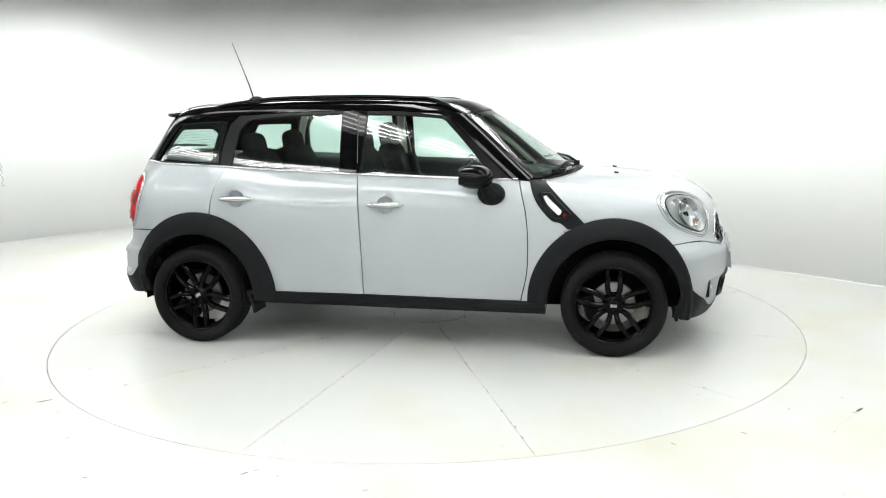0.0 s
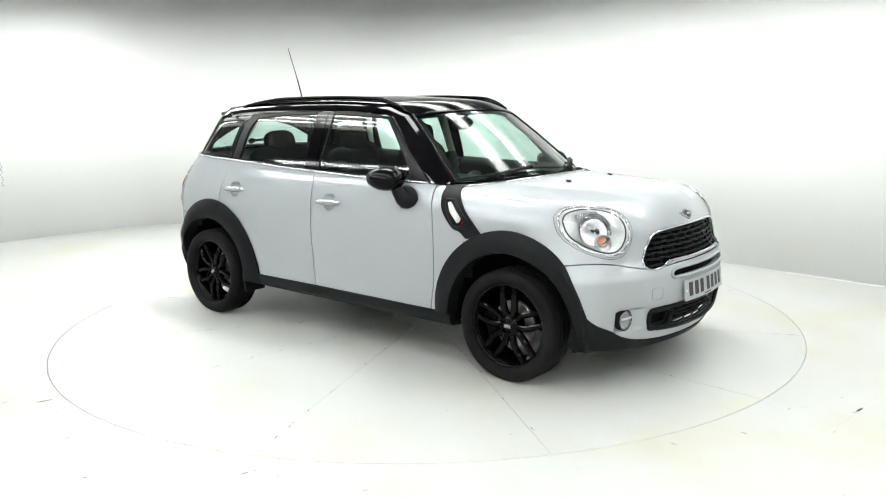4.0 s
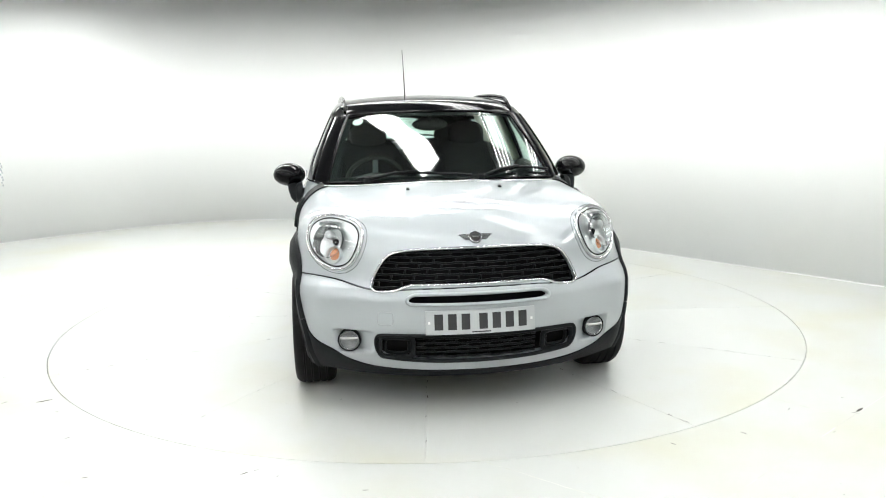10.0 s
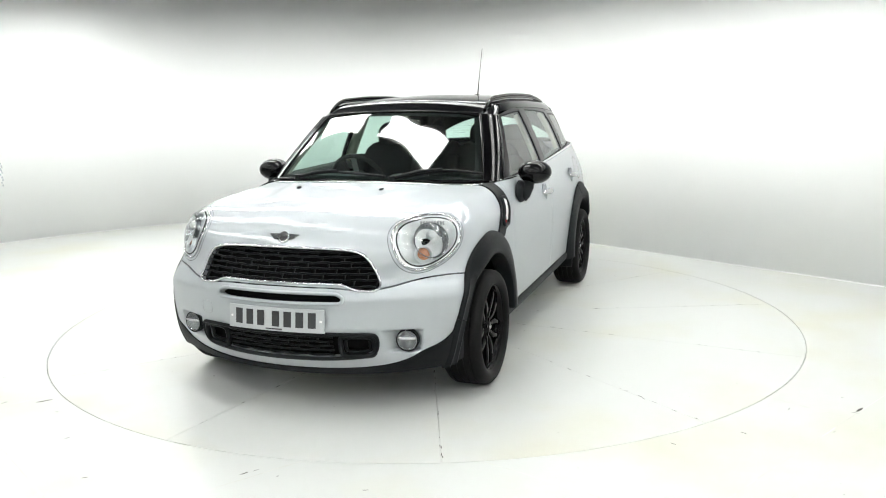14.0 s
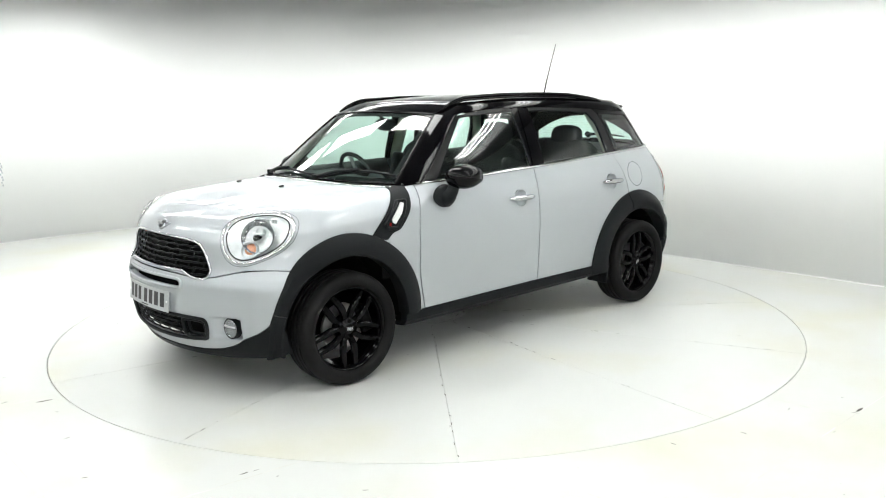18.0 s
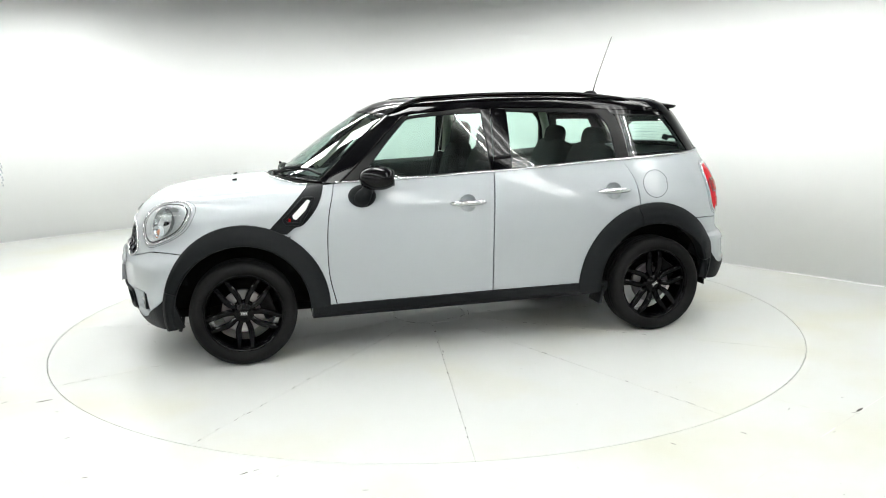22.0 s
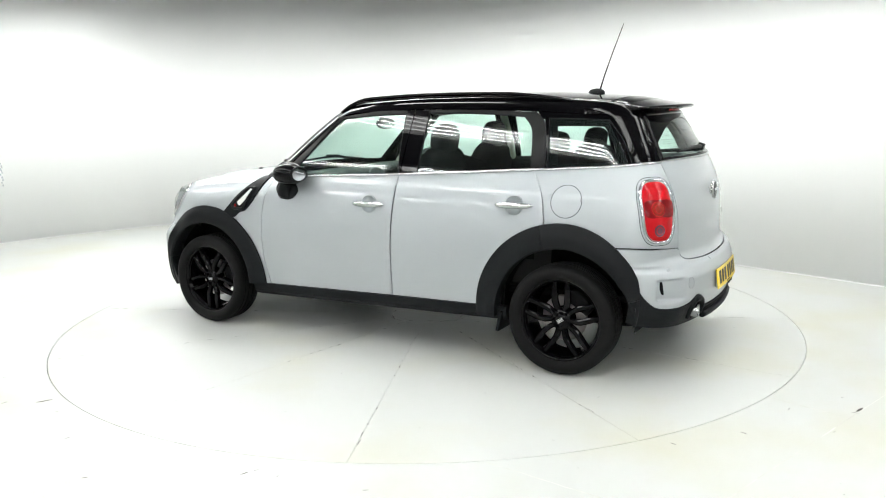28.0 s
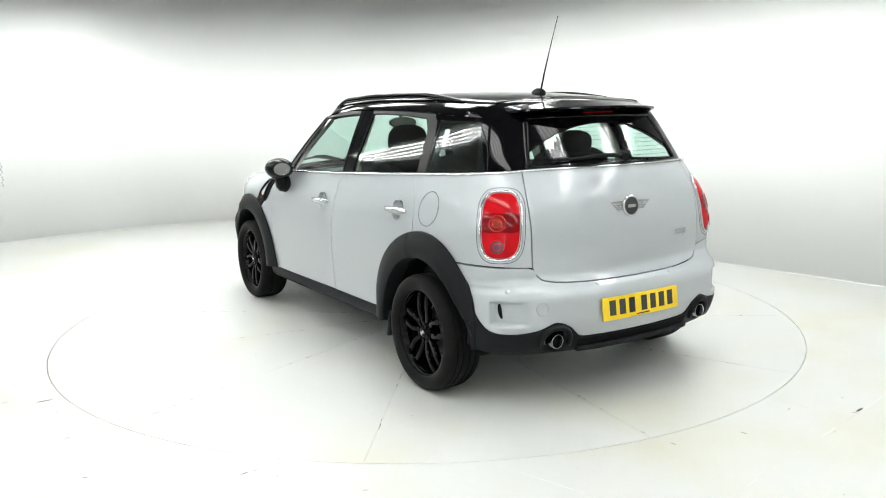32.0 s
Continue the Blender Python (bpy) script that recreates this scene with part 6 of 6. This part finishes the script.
    p = np.stack([-1.310 + 0.086 * np.cos(t), np.full(60, 0.8), 0.953 + 0.086 * np.sin(t)], 1)
    tube(bm, wrap(p, lower_form, "y", -0.0012), 0.0022, True, 6)
    flap = part("fuel_flap", bm, DARK, CAR, "round fuel filler flap")
    bm = bmesh.new()
    c = wrap(np.array([(-1.391, 0.8, 0.958)]), lower_form, "y")[0]
    lathe(bm, [(0.0005, 0.001), (0.008, 0.001), (0.010, -0.003)], 14, Matrix.Translation(c) @ pose(0, 0, 0, -90, 0, 0) @ Matrix.Diagonal((0.7, 1.6, 1, 1)))
    part("flap_catch", bm, SMOKE, flap)
    # wipers
    for pts, piv in ((((-0.50, 1.050), (-0.20, 1.080), (0.15, 1.062)), (-0.44, 1.036)), (((0.22, 1.052), (0.46, 1.088), (0.66, 1.066)), (0.20, 1.040))):
        h = path([(1.0, y, z) for y, z in pts], 20)
        q = wrap(h, upper_form, "x", 0.016)
        bm = bmesh.new()
        tube(bm, q, 0.008, False, 6)
        w = part("wiper", bm, TRIM, CAR, "black windscreen wiper")
        bm = bmesh.new()
        mid = q[10] + np.array((0.01, 0, 0.012))
        p0 = wrap(np.array([(1.0, piv[0], piv[1])]), upper_form, "x", 0.03)[0]
        tube(bm, [p0, (p0 + mid) / 2 + np.array((0.01, 0, 0.012)), mid], [0.013, 0.010, 0.007], False, 8)
        part("wiper_arm", bm, TRIM, w)
        bm = bmesh.new()
        cyl(bm, 0.020, 0.03, Matrix.Translation(p0), 16)
        part("wiper_pivot", bm, TRIM, w)
    h = path([(-1.0, -0.03, 1.200), (-1.0, 0.12, 1.205), (-1.0, 0.36, 1.190)], 14)
    q = wrap(h, upper_form, "-x", 0.014)
    bm = bmesh.new()
    tube(bm, q, [0.012 - 0.0005 * k for k in range(14)], False, 8)
    w = part("rear_wiper", bm, TRIM, CAR, "black rear wiper")
    bm = bmesh.new()
    cyl(bm, 0.022, 0.035, Matrix.Translation(q[0]) @ pose(0, 0, 0, 0, 70, 0), 16)
    part("wiper_pivot", bm, TRIM, w)
    # lower rear diffuser edge
    h = path([(-1.93, 0, 0.302), (-1.92, 0.20, 0.302), (-1.90, 0.36, 0.306)], 14)
    q = wrap(h, lower_form, (-1.05,), 0.018)
    bm = bmesh.new()
    tube(bm, np.vstack([mirrored(q[:0:-1], -1), q]), 0.016, False, 8)
    part("diffuser_lip", bm, TRIM, CAR)
    # near-black strip laid on as the shade of the recess between the pipes
    rows = [wrap(np.array([(-1.93, y, z) for y in np.linspace(-0.37, 0.37, 25)]), lower_form, (-1.05,), 0.0085) for z in (0.314, 0.330, 0.347)]
    bm = bmesh.new()
    vs = [[bm.verts.new(c) for c in r] for r in rows]
    for a, b in zip(vs, vs[1:]):
        for k in range(24):
            bm.faces.new((a[k], a[k + 1], b[k + 1], b[k])).smooth = True
    part("diffuser_shade", bm, DARK, CAR)
    # third brake lamp under the spoiler
    bm = bmesh.new()
    box(bm, (0.012, 0.20, 0.010), pose(-1.672, 0, 1.425, 0, 30, 0), 0.003)
    part("high_brake_lamp", bm, RED, CAR)


# ---------------------------------------------------------------- the car: inside
def cushion(bm, size, m, r=0.04):
    box(bm, size, m, min(r, min(size) * 0.45), 4)


def puff(bm, size, m, power=2.8):
    """A padded block with full, rounded sides."""
    made = bmesh.ops.create_uvsphere(bm, u_segments=28, v_segments=18, radius=1.0)
    for v in made["verts"]:
        c = v.co
        k = sum(abs(x) ** power for x in c) ** (-1 / power)
        v.co = m @ Vector([x * k * h / 2 for x, h in zip(c, size)])


def seat(y):
    st = new("front_seat")
    st.parent = CAR
    tagged(st, "dark cloth front seat")
    bm = bmesh.new()
    cushion(bm, (0.50, 0.50, 0.16), pose(0.02, y, 0.60, 0, -6, 0))
    part("seat_cushion", smooth(bm, 50), CLOTH, st)
    bm = bmesh.new()
    m = pose(-0.25, y, 0.90, 0, -14, 0)
    puff(bm, (0.15, 0.50, 0.64), m, 4.0)
    for s in (1, -1):
        cushion(bm, (0.19, 0.085, 0.48), m @ pose(0.03, s * 0.225, -0.03), 0.04)
    part("backrest", smooth(bm, 50), CLOTH, st)
    bm = bmesh.new()
    m = pose(-0.325, y, 1.255, 0, -8, 0)
    puff(bm, (0.125, 0.262, 0.200), m)
    part("headrest", smooth(bm, 50), CLOTH, st)
    for s in (1, -1):
        bm = bmesh.new()
        cyl(bm, 0.006, 0.12, pose(-0.325, y + s * 0.06, 1.15, 0, -8, 0), 10)
        part("headrest_post", bm, CHROME, st)


def cabin():
    for y in (0.36, -0.36):
        seat(y)
    bench = new("rear_bench")
    bench.parent = CAR
    tagged(bench, "dark cloth rear seats")
    for y in (0.36, -0.36):
        bm = bmesh.new()
        cushion(bm, (0.48, 0.56, 0.16), pose(-0.72, y, 0.62, 0, -5, 0))
        part("seat_cushion", smooth(bm, 50), CLOTH, bench)
        bm = bmesh.new()
        puff(bm, (0.16, 0.58, 0.62), pose(-1.0, y, 0.90, 0, -16, 0), 5.0)
        part("backrest", smooth(bm, 50), CLOTH, bench)
        bm = bmesh.new()
        puff(bm, (0.12, 0.265, 0.170), pose(-1.075, y, 1.225, 0, -10, 0))
        part("headrest", smooth(bm, 50), CLOTH, bench)
        for s in (1, -1):
            bm = bmesh.new()
            cyl(bm, 0.006, 0.10, pose(-1.07, y + s * 0.06, 1.16, 0, -10, 0), 10)
            part("headrest_post", bm, CHROME, bench)
    bm = bmesh.new()
    cushion(bm, (0.42, 1.08, 0.03), pose(-1.42, 0, 1.08), 0.01)
    part("parcel_shelf", smooth(bm), DASH, CAR, "dark parcel shelf")
    # floor, bulkhead, dashboard
    bm = bmesh.new()
    box(bm, (2.75, 1.40, 0.04), pose(-0.45, 0, 0.42), 0.01)
    part("cabin_floor", bm, DARK, CAR)
    bm = bmesh.new()
    rows = []
    for u in np.linspace(-1, 1, 21):
        y = 0.70 * u
        xf = 0.90 - 0.40 * y * y
        hump = 0.045 * math.exp(-((y + 0.36) / 0.16) ** 2)
        rows.append([bm.verts.new((x, y, z)) for x, z in ((xf, 1.015), (xf - 0.20, 1.030 + hump * 0.4), (0.50, 1.015 + hump), (0.44, 0.985 + hump), (0.42, 0.86), (0.50, 0.70), (0.60, 0.50))])
    for a, b in zip(rows, rows[1:]):
        for k in range(len(a) - 1):
            bm.faces.new((a[k], b[k], b[k + 1], a[k + 1]))
    dash = part("dashboard", smooth(bm, 60), DASH, CAR, "black dashboard")
    bm = bmesh.new()
    lathe(bm, [(0.001, 0.012), (0.10, 0.012), (0.112, 0.016), (0.118, 0.0)], 36, pose(0.43, 0, 0.93, 0, -72, 0))
    part("centre_dial", bm, SMOKE, dash)
    for y in (-0.62, -0.22, 0.22, 0.62):
        bm = bmesh.new()
        lathe(bm, [(0.02, 0.004), (0.036, 0.008), (0.044, 0.0)], 24, pose(0.44, y, 0.93, 0, -75, 0))
        part("air_vent", bm, CHROME, dash)
    # steering wheel on the right-hand side
    wheel = new("steering_wheel")
    wheel.parent = CAR
    tagged(wheel, "black three-spoke steering wheel")
    m = pose(0.325, -0.36, 0.985, 0, -64, 0)
    ring = [m @ Vector((0.182 * math.cos(t), 0.182 * math.sin(t), 0)) for t in np.linspace(0, math.tau, 48, endpoint=False)]
    bm = bmesh.new()
    tube(bm, ring, 0.015, True, 10)
    part("wheel_rim", bm, DASH, wheel)
    bm = bmesh.new()
    lathe(bm, [(0.001, 0.03), (0.05, 0.028), (0.07, 0.015), (0.072, -0.04)], 24, m)
    part("wheel_hub", bm, DASH, wheel)
    for a in (0, 180, 270):
        bm = bmesh.new()
        box(bm, (0.12, 0.035, 0.014), m @ pose(0.115 * math.cos(radians(a)), 0.115 * math.sin(radians(a)), 0, 0, 0, a), 0.004)
        part("wheel_spoke", bm, SMOKE, wheel)
    bm = bmesh.new()
    cyl(bm, 0.03, 0.25, m @ pose(0, 0, -0.14), 16)
    part("column", bm, DASH, wheel)
    # inner mirror
    bm = bmesh.new()
    lathe(bm, [(0.001, 0.016), (0.6, 0.014), (0.9, 0.008), (1.0, 0.0), (0.97, -0.008), (0.9, -0.012)], 32, pose(0.36, 0.0, 1.352, 0, -84, 0) @ Matrix.Diagonal((0.042, 0.115, 1, 1)) @ pose(0, 0, 0, 180, 0, 0))
    mir = part("inner_mirror", smooth(bm), DASH, CAR, "oval rear-view mirror")
    bm = bmesh.new()
    cyl(bm, 0.9, 0.002, pose(0.353, 0.0, 1.352, 0, -84, 0) @ Matrix.Diagonal((0.042, 0.115, 1, 1)), 32)
    part("mirror_glass", bm, CHROME, mir)
    bm = bmesh.new()
    tube(bm, [(0.362, 0, 1.37), (0.40, 0, 1.41), (0.44, 0, 1.43)], 0.012, False, 8)
    part("mirror_stalk", bm, DASH, mir)
    # door linings and pale upper trim
    for s in (1, -1):
        for x0, x1 in ((0.72, -0.20), (-0.26, -1.16)):
            xs = np.linspace(x0, x1, 10)
            bm = bmesh.new()
            rows = []
            for x in xs:
                zt = float(belt(x)) + 0.012
                yt = float(wrap(np.array([(x, 0.5, zt - 0.02)]), lower_form, "y")[0, 1])
                rows.append([bm.verts.new((x, y * s, z)) for y, z in ((yt - 0.018, zt), (yt - 0.07, zt - 0.004), (yt - 0.10, zt - 0.06), (yt - 0.085, 0.78), (yt - 0.13, 0.74), (yt - 0.10, 0.45))])
            for a, b in zip(rows, rows[1:]):
                for k in range(5):
                    bm.faces.new((a[k], b[k], b[k + 1], a[k + 1]))
            part("door_lining", smooth(bm, 50), DASH, CAR, "dark door lining")
        # inner faces of the pillars
        for pts, r in ((((0.74, 0.66, 1.04), (0.56, 0.59, 1.22), (0.335, 0.515, 1.405)), 0.028), (((-0.30, 0.735, 1.08), (-0.30, 0.66, 1.25), (-0.29, 0.575, 1.42)), 0.042),
                       (((-1.14, 0.70, 1.12), (-1.11, 0.63, 1.28), (-1.05, 0.56, 1.42)), 0.035)):
            q = wrap(np.array(path(pts, 10)), upper_form, "y", -0.035)
            bm = bmesh.new()
            tube(bm, mirrored(q, s), r, False, 8, 0.6)
            part("pillar_lining", smooth(bm, 50), BEIGE, CAR, "pale inner pillar trim")
    bm = bmesh.new()
    rows = []
    for x in np.linspace(0.36, -1.58, 24):
        w = 0.50 + 0.05 * min((0.45 - x) / 0.3, 1) - 0.10 * max(-1.2 - x, 0) / 0.4
        rows.append([bm.verts.new((x, w * u, float(roof_line(x)) - 0.045 - (0.12 - 0.10 * min(max(-1.1 - x, 0) / 0.3, 1)) * (w * u) ** 2)) for u in np.linspace(-1, 1, 15)])
    for a, b in zip(rows, rows[1:]):
        for k in range(14):
            bm.faces.new((a[k], b[k], b[k + 1], a[k + 1]))
    part("headlining", smooth(bm), BEIGE, CAR, "pale fabric headlining")
    # small paper disc in the corner of the windscreen
    q = wrap(np.array([(1.0, -0.47, 1.385)]), upper_form, "x", -0.010)[0]
    bm = bmesh.new()
    nr = normals(q, upper_form)
    cyl(bm, 0.034, 0.001, Matrix.Translation(q) @ Vector(nr).to_track_quat("Z", "Y").to_matrix().to_4x4(), 24)
    part("screen_disc", bm, FITTING, CAR, "small round paper disc")


headlights()
tail_lights()
nose_parts()
plates()
mirrors()
side_trim()
cabin()


# ---------------------------------------------------------------- what moves
def turn_at(t):
    return TURN_START + TURN_SPEED * t


def motions():
    times = [float(k) for k in range(33)]
    walk(TABLE, [(t, pose(0, 0, 0, 0, 0, turn_at(t))) for t in times])
    walk(CAR, [(t, pose(0, 0, 0, 0, 0, turn_at(t)) @ Matrix.Translation(CAR_OFF)) for t in times])


motions()
